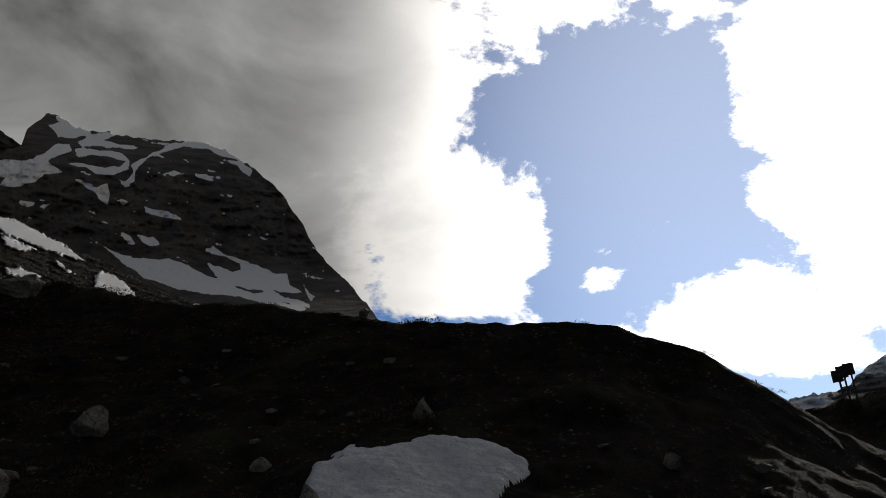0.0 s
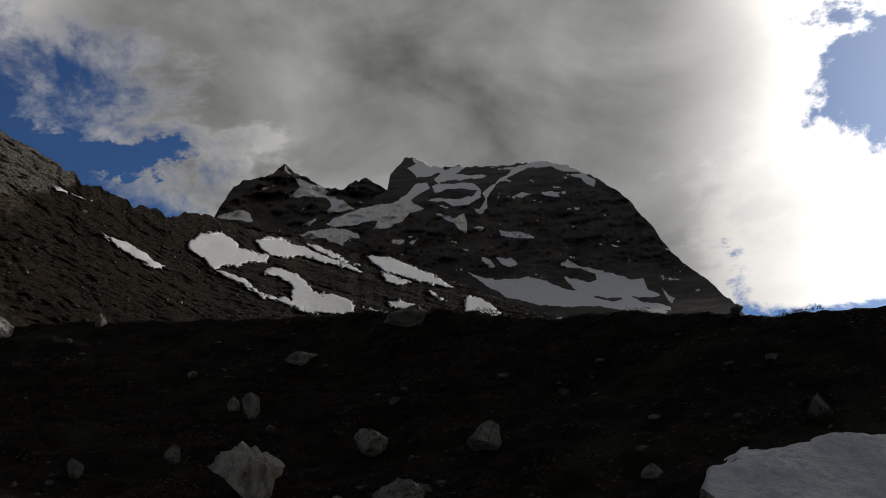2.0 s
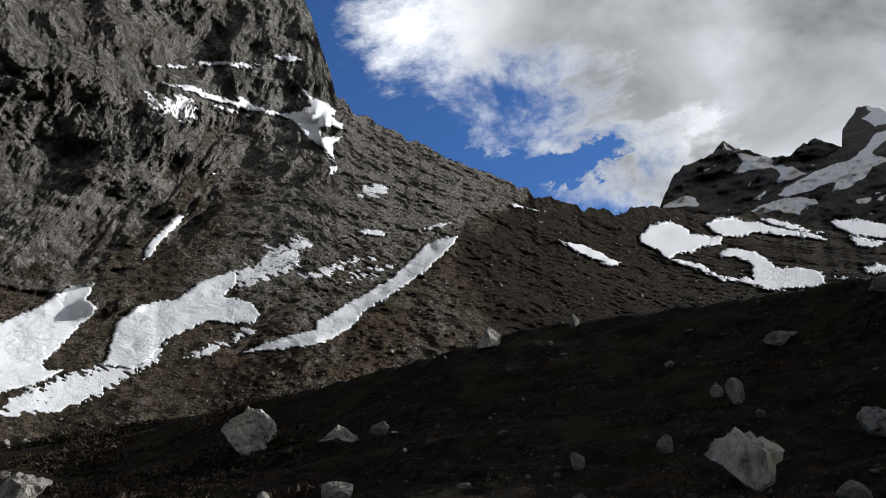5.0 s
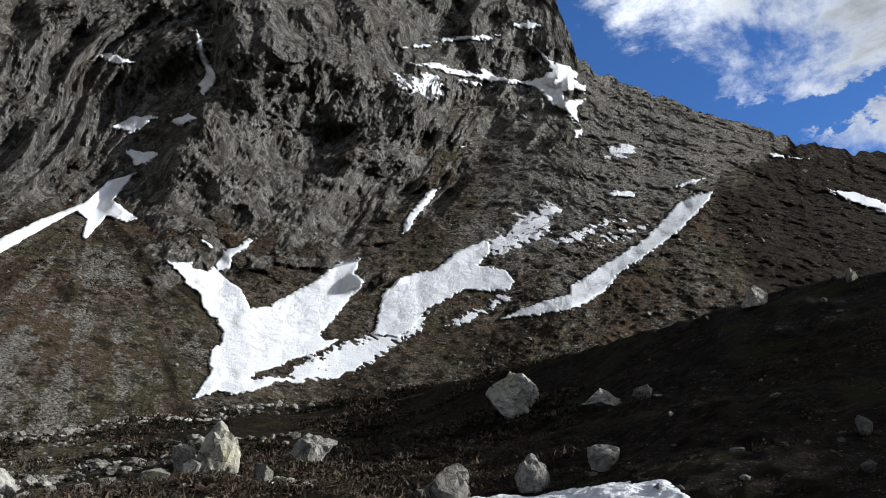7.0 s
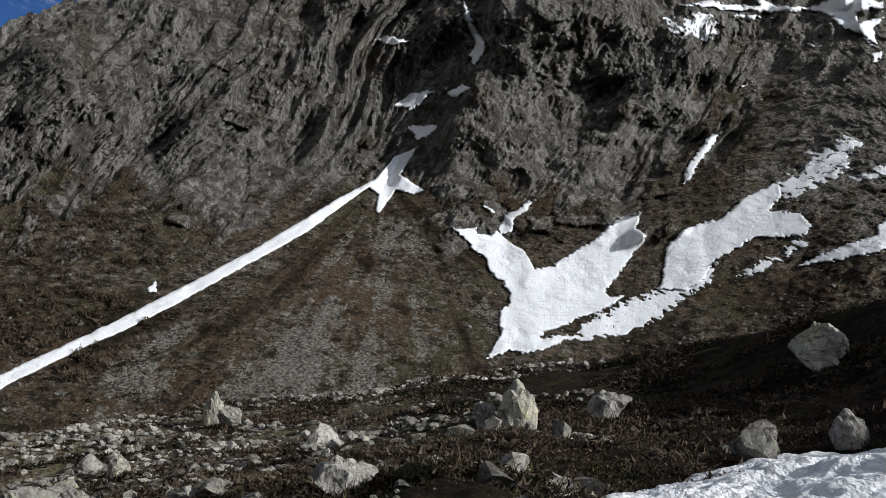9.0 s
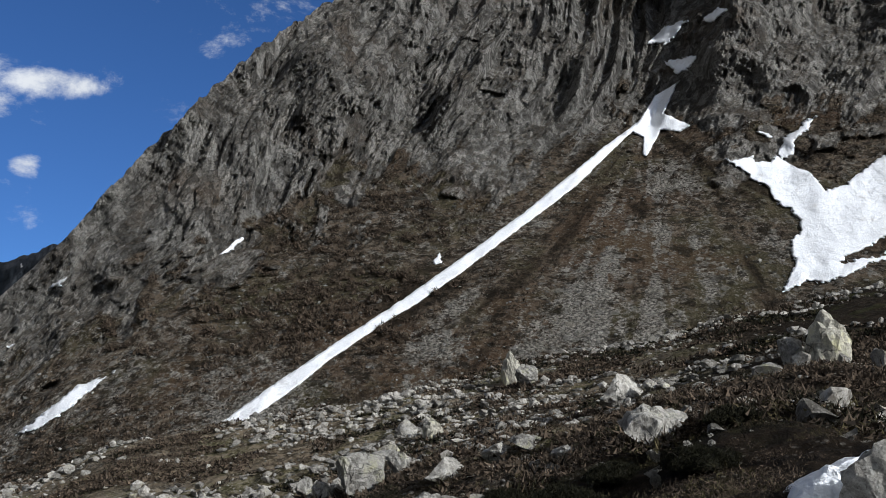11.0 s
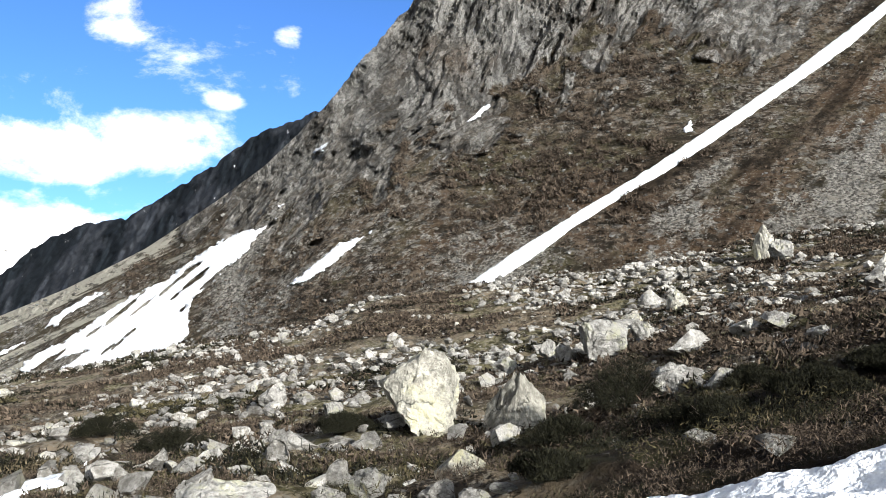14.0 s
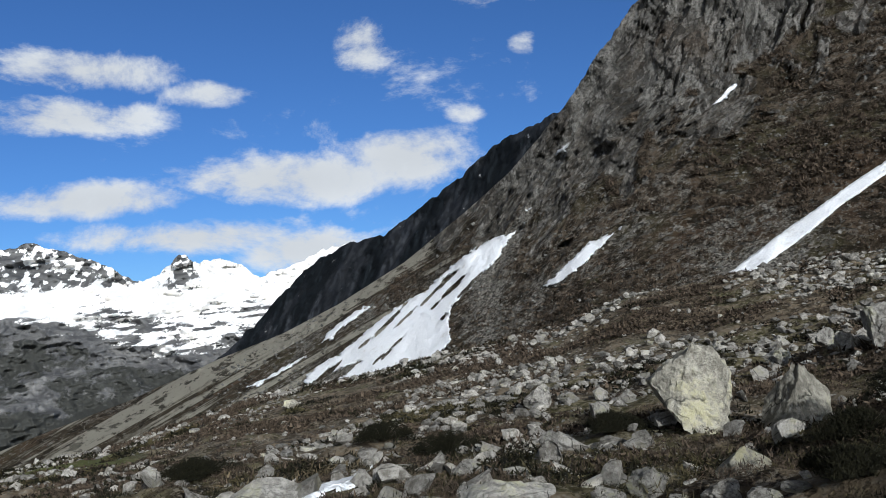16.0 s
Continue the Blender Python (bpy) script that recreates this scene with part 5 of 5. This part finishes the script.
NEAR_SUNLIT = [(132.7, -11.6, 5.9, 2.2, 4), (124.4, -10.7, 2.6, 1.9, 7), (126.7, -11.2, 2.1, 1.3, 6), (107.6, -1.7, 1.5, 1.4, 6), (129.9, -7.9, 1.4, 1.2, 3), (135.0, -9.1, 2.0, 1.0, 1),
               (131.9, -9.6, 1.6, 0.9, 8), (118.0, -11.5, 2.1, 1.5, 6), (120.3, -11.2, 2.3, 1.5, 3), (131.6, -4.6, 0.8, 0.6, 6), (126.6, -6.3, 1.2, 1.1, 8), (116.0, -3.6, 1.7, 1.1, 7),
               (112.3, -3.0, 1.3, 1.2, 6), (113.4, -2.7, 1.2, 1.2, 3), (105.5, 0.3, 1.5, 1.2, 5), (99.8, -0.7, 2.1, 0.9, 4), (97.7, -1.6, 1.8, 1.0, 7), (103.3, -4.5, 2.2, 1.4, 1), (92.6, -3.4, 0.7, 0.8, 6)]
SHADED = [(79.6, -7.0, 7.6, 5.7, 6), (64.1, 6.2, 3.4, 2.6, 0), (58.6, 6.3, 3.3, 1.4, 1), (68.2, 1.0, 2.8, 2.4, 3), (63.0, 1.9, 2.3, 2.0, 5), (49.0, 12.0, 1.7, 1.3, 2), (34.4, 2.6, 4.5, 3.4, 4),
          (24.8, 12.7, 2.7, 1.3, 7), (34.5, 7.4, 1.0, 1.5, 8), (35.5, 7.9, 0.9, 0.8, 5), (27.3, 4.9, 2.1, 1.6, 6), (25.8, 1.4, 3.2, 2.0, 0), (43.5, 12.9, 0.7, 0.8, 5),
          (39.0, 4.8, 1.1, 1.1, 3), (44.2, 4.2, 1.0, 1.1, 6), (31.5, 10.5, 2.1, 0.9, 4), (20.4, 4.7, 2.1, 1.8, 3), (58.6, 2.9, 2.0, 1.4, 8), (56.1, 6.9, 1.2, 0.9, 7), (79.2, 2.3, 1.2, 1.3, 6), (76.3, 3.6, 2.9, 1.8, 4)]


def build_boulders():
    rng = random.Random(5)
    for az, el, w, h, k in SUNLIT + NEAR_SUNLIT:
        r = float(on_ground(az, el))
        lichened = k in (0, 2, 5)
        boulder(az, r, r * tan_d(w), r * tan_d(h), k, LICHEN_ROCK if lichened else PALE_ROCK,
                "large pale boulder with yellow-green lichen standing in heath" if lichened else "angular pale grey boulder lying in brown heath", 0 if k in (0, 2) else rng.uniform(-30, 30))
    for az, el, w, h, k in SHADED:
        r = float(on_ground(az, el))
        boulder(az, r, r * tan_d(w), r * tan_d(h), k, PALE_ROCK, "grey boulder on the shaded heath bank", rng.uniform(-30, 30))
    made = 0
    while made < 85:
        az, r = rng.uniform(78, 161), 13 + 84 * rng.random() ** 0.7
        if az < 112 and r < 16:
            continue
        clump = float(fbm(polar(np.array([az]), np.array([r]), np.array([0.0])) * 0.06, 3, 610)[0])
        if clump < rng.uniform(-0.9, 0.5):
            continue
        w = (0.30 + 0.9 * rng.random() ** 2.5) * (0.75 + r / 130)
        boulder(az, r, w, w * rng.uniform(0.45, 0.85), rng.randrange(9), PALE_ROCK if rng.random() < 0.85 else LICHEN_ROCK, "pale angular block among heath and rubble", rng.uniform(0, 360), "blocks of the rubble field", 0.15, True)
        made += 1
    for i in range(125):
        heap = i < 84
        az, r = (rng.gauss(123, 3.8), rng.uniform(6.4, 9.8)) if heap else (rng.uniform(113, 146), rng.uniform(7.2, 14.5))
        az, r = (rng.uniform(96, 116), rng.uniform(8.5, 15)) if i > 116 else (az, r)
        w = (0.20 + 0.36 * rng.random() ** 1.4) if heap else (0.12 + 0.36 * rng.random() ** 1.6)
        boulder(az, r, w, w * rng.uniform(0.3, 0.6), rng.randrange(9), PALE_ROCK, "grey angular stone lying in low heath", rng.uniform(0, 360), "stones in the near heath", 0.2, True)
    for _ in range(20):
        az, r = rng.uniform(-22, 76), rng.uniform(10, 20)
        w = 0.25 + 0.6 * rng.random() ** 2
        boulder(az, r, w, w * rng.uniform(0.4, 0.75), rng.randrange(9), PALE_ROCK, "small grey block on the shaded heath bank", rng.uniform(0, 360), "blocks on the shaded bank", 0.2, True)


def scatter(name, shapes, spots, sizes, mat, rng, label, category, squash=(0.5, 0.9), normals=None, smooth=False):
    """Many small copies joined into one mesh."""
    vs, fs, base = [], [], 0
    pick = rng.integers(0, len(shapes), len(spots))
    for k, (v, f) in enumerate(shapes):
        idx = np.nonzero(pick == k)[0]
        if len(idx) == 0:
            continue
        t = rng.uniform(0, 2 * np.pi, len(idx))
        c, s = np.cos(t), np.sin(t)
        x = v[None, :, 0] * c[:, None] - v[None, :, 1] * s[:, None]
        y = v[None, :, 0] * s[:, None] + v[None, :, 1] * c[:, None]
        z = v[None, :, 2] * rng.uniform(*squash, len(idx))[:, None]
        w = np.stack([x, y, z], -1) * sizes[idx][:, None, None] + spots[idx][:, None, :]
        vs.append(w.reshape(-1, 3))
        fs.append((f[None] + (np.arange(len(idx)) * len(v))[:, None, None] + base).reshape(-1, f.shape[1]))
        base += len(idx) * len(v)
    ob = link_mesh(name, np.concatenate(vs), np.concatenate(fs), mat, smooth=smooth)
    return tagged(ob, label, category, kind="stuff")


def in_snow(az, el):
    hit = np.zeros(len(az), bool)
    for _, pairs in SLOPE_SNOW:
        hit |= inside(az, el, pairs) > -0.15
    return hit


def build_stones():
    rng = np.random.default_rng(8)
    small = [rock_shape(2, 80 + k, cuts=8 + k % 3, rough=0.015, low=0.10, high=0.50, spread=((1.0, 0.8, 0.75), (1.0, 0.65, 0.5), (0.9, 0.8, 0.9))[k % 3]) for k in range(9)]
    tiny = [rock_shape(1, 90 + k, cuts=4, rough=0.12, low=0.2, high=0.6, spread=((1.0, 0.8, 0.75), (1.0, 0.6, 0.55), (0.8, 0.8, 1.0))[k % 3]) for k in range(9)]
    # Rubble on the sunlit heath.
    n = 74000
    az, r = rng.uniform(76, 164, n), 7 + 135 * rng.random(n) ** 0.75
    p = polar(az, r, 0 * r)
    clump = fbm(p * 0.07, 4, 620, 0.6) + 0.65 * np.exp(-np.abs(r - RIM_AT(az) * 0.95) / 7) + 0.25 * step(az, 100, 120) * step(az, 128, 122) * step(r, 25, 40) + 0.14 * step(az, 114, 122) + 0.32 * step(az, 92, 99) * step(az, 119, 113) * step(r, 20, 30)
    ok = (3.2 * clump > rng.uniform(0.7, 1.9, n)) & (rng.random(n) < (0.50 + 0.5 * step(r, 30, 75)) * (1 - 0.45 * step(az, 140, 150))) & ~((az < 112) & (r < 15))
    az, r = az[ok], r[ok]
    size = (0.07 + 0.62 * rng.random(len(r)) ** 4) * (0.65 + r / 110)
    spots = polar(az, r, ground_height(az, r) - 0.03)
    near = r < 26
    scatter("rubble", small, spots[near], size[near], RUBBLE, rng, "pale broken stones scattered over the heath", "stones")
    scatter("rubble", tiny, spots[~near], size[~near], RUBBLE, rng, "pale broken stones along the rim of the field", "stones")
    n = 16000
    az, r = rng.uniform(82, 164, n), 16 + 118 * rng.random(n) ** 0.8
    r = np.minimum(r, RIM_AT(az) + 1)
    clump = fbm(polar(az, r, 0 * r) * 0.12, 4, 660, 0.65)
    ok = clump > rng.uniform(-0.1, 0.6, n)
    az, r = az[ok], r[ok]
    scatter("pebbles", tiny, polar(az, r, ground_height(az, r) - 0.02), (0.10 + 0.22 * rng.random(len(r)) ** 2) * (0.6 + r / 90), RUBBLE, rng, "small pale stones strewn across the heath", "stones")
    # A few on the shaded bank.
    az, r = rng.uniform(-24, 76, 1200), rng.uniform(9, 46, 1200)
    scatter("bank_stones", tiny, polar(az, r, ground_height(az, r) - 0.03), 0.06 + 0.34 * rng.random(1200) ** 4, SCREE, rng, "small grey stones on the shaded bank", "stones")
    # Blocks and scree on the big slope.
    n = 30000
    az = rng.uniform(12, 150, n)
    lo, hi = BASE(az) + 0.8, np.minimum(CLIFF(az) + 1.0, SKYLINE(az))
    el = lo + (hi - lo) * rng.random(n) ** 1.25
    p, cliff = slope_point(az, el)
    clump = fbm(p * 0.035, 4, 640, 0.6) + 0.2 * step(az, 60, 50) - 0.7 * step(az, 134, 140) + 0.6 * step(az, 66, 60) * step(az, 49, 54) + 0.35 * step(el - BASE(az), 4, 0) + 0.3 * np.exp(-((az - 92.5) / 3) ** 2)
    ok = (cliff < 0.6) & (clump > rng.uniform(-0.55, 0.85, n)) & ~(in_snow(az, el) & (rng.random(n) < 0.93))
    p = p[ok]
    d = np.linalg.norm(p, axis=1)
    size = (0.14 + 0.6 * rng.random(len(p)) ** 5) * np.clip(d / 140, 0.6, 2.0)
    p[:, 2] -= size * 0.1
    scatter("scree", tiny, p, size, SCREE, rng, "grey scree blocks strewn over the mountainside", "scree")


# ---- low plants ----
def tuft_shape(seed, blades, length, width, radius=0.34, height=0.16, up=0.5):
    """A low cushion: many short twigs and leaves spread over a flat dome."""
    rng = np.random.default_rng(seed)
    v, f = [], []
    for i in range(blades):
        a, s = rng.uniform(0, 2 * np.pi), rng.random() ** 0.5
        foot = np.array([np.cos(a) * s * radius, np.sin(a) * s * radius, height * (1 - s * s) * rng.uniform(0.3, 1.0)])
        d = rng.normal(size=3) + np.array([0, 0, up])
        d = d / np.linalg.norm(d) * length * rng.uniform(0.5, 1.3)
        d[2] = abs(d[2])
        side = np.cross(d, rng.normal(size=3))
        side = side / (np.linalg.norm(side) + 1e-6) * width * rng.uniform(0.6, 1.4)
        v += [foot - side, foot + side, foot + d]
        f += [[3 * i, 3 * i + 1, 3 * i + 2]]
    return np.array(v), np.array(f)


def build_plants():
    rng = np.random.default_rng(12)
    heather = [tuft_shape(700 + k, 130, 0.048, 0.0042) for k in range(6)]
    low = [tuft_shape(710 + k, 56, 0.085, 0.012) for k in range(5)]
    grass = [tuft_shape(720 + k, 70, 0.060, 0.0030, 0.30, 0.05, 0.9) for k in range(4)]
    n = 27000
    az, r = rng.uniform(-26, 164, n), 5 + 33 * rng.random(n) ** 0.85
    p = polar(az, r, 0 * r)
    ok = ((fbm(p * 0.3, 3, 720) > rng.uniform(-1.0, 0.3, n) + 0.35 * step(az, 116, 128)) | ((az > 104) & (az < 124) & (r < 10))) & ((az > 62) | (rng.random(n) < 0.7)) & ~on_near_snow(az, r)
    az, r = az[ok], r[ok]
    spots = polar(az, r, ground_height(az, r) - 0.03)
    kind = fbm(spots * 0.5, 2, 730) + rng.normal(0, 0.25, len(az)) - 0.5 * step(az, 70, 60) - 0.15 * step(az, 120, 112) * step(az, 90, 97) + 0.2 * step(az, 118, 130) * rng.choice([0, 1], len(az))
    bulk = np.where(az < 0, 0.45, np.where(az < 62, 0.75, 1.0)) * rng.uniform(0.6, 1.5, len(az)) * (0.75 + 0.7 * step(fbm(spots * 0.45, 3, 735), 0.0, 0.5))
    bulk = bulk * (0.62 + 0.38 * step(r, 7, 12))
    for name, fine, coarse, mat, pick, label in (("heather", heather, low, HEATHER, kind < 0.22, "low brown heather cushions"),
                                                 ("bilberry", heather, low, OLIVE, (kind >= 0.22) & (kind < 0.42), "low olive bilberry and moss cushions"),
                                                 ("dwarf_juniper", heather, low, JUNIPER, (kind >= 0.42) & (kind < 1.1), "low dark green juniper cushions"),
                                                 ("dry_grass", grass, low, STRAW, kind >= 1.1, "tufts of dry straw-coloured grass")):
        for shapes, near in ((fine, (r < 16.5) & (az > 76)), (coarse, (r >= 16.5) | (az <= 76))):
            use = pick & near
            scatter(name, shapes, spots[use], bulk[use], mat, rng, label + " on the heath", "plants", squash=(0.7, 1.2))
    # Carpets of heath further out.
    carpet = [tuft_shape(760 + k, 16, 0.22, 0.05, 0.55, 0.12, 0.3) for k in range(6)]
    n = 70000
    az, r = rng.uniform(60, 164, n), 22 + 118 * rng.random(n) ** 0.75
    p = polar(az, r, 0 * r)
    patch = fbm(p * 0.16, 4, 750, 0.6)
    ok = (patch > rng.uniform(-0.05, 0.25, n)) & (r < RIM_AT(az) + 2)
    az, r = az[ok], r[ok]
    spots, size = polar(az, r, ground_height(az, r) - 0.02), rng.uniform(0.6, 1.3, len(az)) * (0.7 + r / 100)
    hue = fbm(spots * 0.09, 3, 752) + rng.normal(0, 0.2, len(az))
    for name, use, mat, label in (("heath_carpet", hue < 0.25, HEATHER, "patches of brown heather across the far heath"), ("heath_carpet", (hue >= 0.25) & (hue < 0.7), JUNIPER, "patches of dark juniper across the far heath"),
                                  ("heath_carpet", hue >= 0.7, OLIVE, "patches of olive moss and bilberry across the far heath")):
        scatter(name, carpet, spots[use], size[use], mat, rng, label, "plants", squash=(0.6, 1.1))
    # Leafless scrub on the big slope: low shrubs and a belt of taller bushes.
    puff = [tuft_shape(780 + k, 90, 0.26, 0.042, 0.40, 0.55, 0.8) for k in range(4)]
    flat = [tuft_shape(790 + k, 16, 0.30, 0.07, 0.6, 0.16, 0.25) for k in range(5)]
    for n, zone, shapes, sizes, label in ((17000, 0.0, flat, (0.5, 1.5), "low brown dwarf shrubs on the mountainside"), (5200, 1.0, puff, (1.0, 2.4), "grey-brown leafless bushes below the cliffs")):
        az = rng.uniform(62, 139, n)
        lo, hi = BASE(az) + 0.6, np.minimum(CLIFF(az) + 1.5, SKYLINE(az) - 0.5)
        el = lo + (hi - lo) * rng.random(n)
        p, cliff = slope_point(az, el)
        lots = fbm(p * 0.04, 3, 760) + zone * (1.6 * step(az, 101, 107) * step(az, 131, 124) * step(el, 4, 7) - 0.9)
        ok = (cliff < 0.7) & (lots > rng.uniform(-0.3, 1.0, n)) & ~in_snow(az, el)
        p = p[ok]
        p[:, 2] -= 0.1
        scatter("slope_scrub", shapes, p, rng.uniform(*sizes, len(p)), HEATHER, rng, label, "shrubs", squash=(0.7, 1.1))


def juniper_bush(az, el, wide, tall, seed):
    """A spreading bush: woody stems and a crown of many small sprays."""
    r = float(on_ground(az, el))
    z = float(ground_height(np.array([az]), np.array([r]))[0])
    rng = np.random.default_rng(seed)
    w, h = r * tan_d(wide), r * tan_d(tall)
    n = 2000
    a, s, u = rng.uniform(0, 2 * np.pi, n), rng.random(n) ** 0.5, rng.random(n)
    bumps = 1 + 0.35 * np.sin(a * 3 + seed) + 0.2 * np.sin(a * 7)
    spots = np.stack([np.cos(a) * s * w * 0.42 * bumps, np.sin(a) * s * w * 0.34 * bumps, h * (0.15 + 0.65 * u * (1 - 0.75 * s * s))], -1)
    sprays = [tuft_shape(seed + 3 + k, 16, 0.42, 0.040, 0.6, 0.4, 0.5) for k in range(4)]
    crown = scatter("juniper_bush", sprays, spots, rng.uniform(0.09, 0.17, n), JUNIPER, rng, "", "", squash=(0.8, 1.3))
    crown["kind"] = "thing"
    v, f = [], []
    for i in range(26):
        t = rng.uniform(0, 2 * np.pi)
        tip = np.array([np.cos(t) * w * 0.36, np.sin(t) * w * 0.30, h * rng.uniform(0.3, 0.75)])
        side = np.array([-np.sin(t), np.cos(t), 0]) * 0.02
        k = len(v)
        v += [side, -side, tip * 0.5 + np.array([0, 0, 0.03]) - side * 0.6, tip * 0.5 + np.array([0, 0, 0.03]) + side * 0.6, tip]
        v += [np.array([0, 0, 0.035])]
        f += [[k, k + 1, k + 2], [k, k + 2, k + 3], [k + 3, k + 2, k + 4], [k, k + 5, k + 4], [k + 1, k + 5, k + 4]]
    link_mesh("stems", np.array(v), np.array(f), TIMBER, crown)
    a = radians(az)
    crown.matrix_world = Matrix.Translation((-math.sin(a) * r, math.cos(a) * r, z - 0.05))
    del crown["kind"]
    return tagged(crown, "spreading dark green juniper bush among stones and heath", "bush", group="juniper bushes")


BUSHES = [(108.6, -5.8, 8.5, 4.2), (103.5, -6.6, 7.0, 2.6), (98.0, -4.6, 6.5, 2.2), (112.5, -7.8, 5.5, 2.4), (90.0, -2.6, 6.0, 2.0), (126.0, -7.0, 4.0, 1.6), (136.0, -8.0, 5.0, 2.0), (57.0, -0.6, 3.6, 1.6),
          (95.0, -3.0, 4.5, 1.6), (140.0, -6.8, 4.0, 1.5), (151.0, -8.0, 4.5, 1.6), (88.0, 0.0, 4.0, 1.3), (120.0, -3.6, 3.0, 1.2),
          (113.5, -9.4, 5.0, 2.0), (101.5, -4.3, 4.5, 1.8)]


# ---- signs and railing by the far path ----
def box(size, at, bevel=0.01):
    bm = bmesh.new()
    bmesh.ops.create_cube(bm, size=1.0)
    bmesh.ops.scale(bm, vec=size, verts=bm.verts)
    bmesh.ops.bevel(bm, geom=bm.edges[:], offset=min(bevel, min(size) * 0.3), segments=2, affect="EDGES")
    bmesh.ops.translate(bm, vec=at, verts=bm.verts)
    return bm


def part(name, bm, mat, parent, label=""):
    me = bpy.data.meshes.new(name)
    bm.to_mesh(me)
    bm.free()
    me.materials.append(mat)
    ob = new(name, me)
    ob.parent = parent
    return tagged(ob, label)


def bank_foot(az):
    """The far bank's top under that azimuth."""
    hit, at, *_ = scene.ray_cast(bpy.context.evaluated_depsgraph_get(), (-math.sin(radians(az)) * BANK, math.cos(radians(az)) * BANK, 60), (0, 0, -1))
    return at if hit else Vector((-math.sin(radians(az)) * BANK, math.cos(radians(az)) * BANK, EYE + BANK * tan_d(5.2)))


BANK = 71.0


def build_signs():
    for az, high, turn in ((-23.85, 2.25, 8), (-24.15, 2.45, 4), (-24.55, 2.75, 0)):
        foot = bank_foot(az)
        sign = new("sign_board")
        tagged(sign, "dark wooden notice board on a slanting post", "sign", group="notice boards on the bank")
        sign.location, sign.rotation_euler = foot - Vector((0, 0, 0.1)), (0, radians(-5), radians(az + turn))
        part("post", box((0.13, 0.13, high + 0.8), (0, 0, high / 2 - 0.4)), TIMBER, sign)
        part("board", box((0.75, 0.06, 0.85), (-0.1, -0.09, high - 0.40)), BOARD, sign)
        part("batten", box((0.65, 0.03, 0.06), (-0.1, -0.04, high - 0.62)), TIMBER, sign)
    foot = bank_foot(-25.4)
    rail = new("wooden_railing")
    tagged(rail, "weathered low wooden railing on short posts", "railing")
    rail.location, rail.rotation_euler = foot, (0, radians(-2), radians(-25.4))
    part("rail", box((3.4, 0.16, 0.22), (0.3, 0, 0.75)), TIMBER, rail)
    for x in (-1.1, -0.2, 0.7, 1.6):
        part("post", box((0.14, 0.14, 0.95), (x, 0, 0.25)), TIMBER, rail)


bpy.context.view_layer.update()
build_signs()
build_boulders()
for k, (az, el, wide, tall) in enumerate(BUSHES):
    juniper_bush(az, el, wide, tall, 800 + 11 * k)
build_plants()
build_stones()
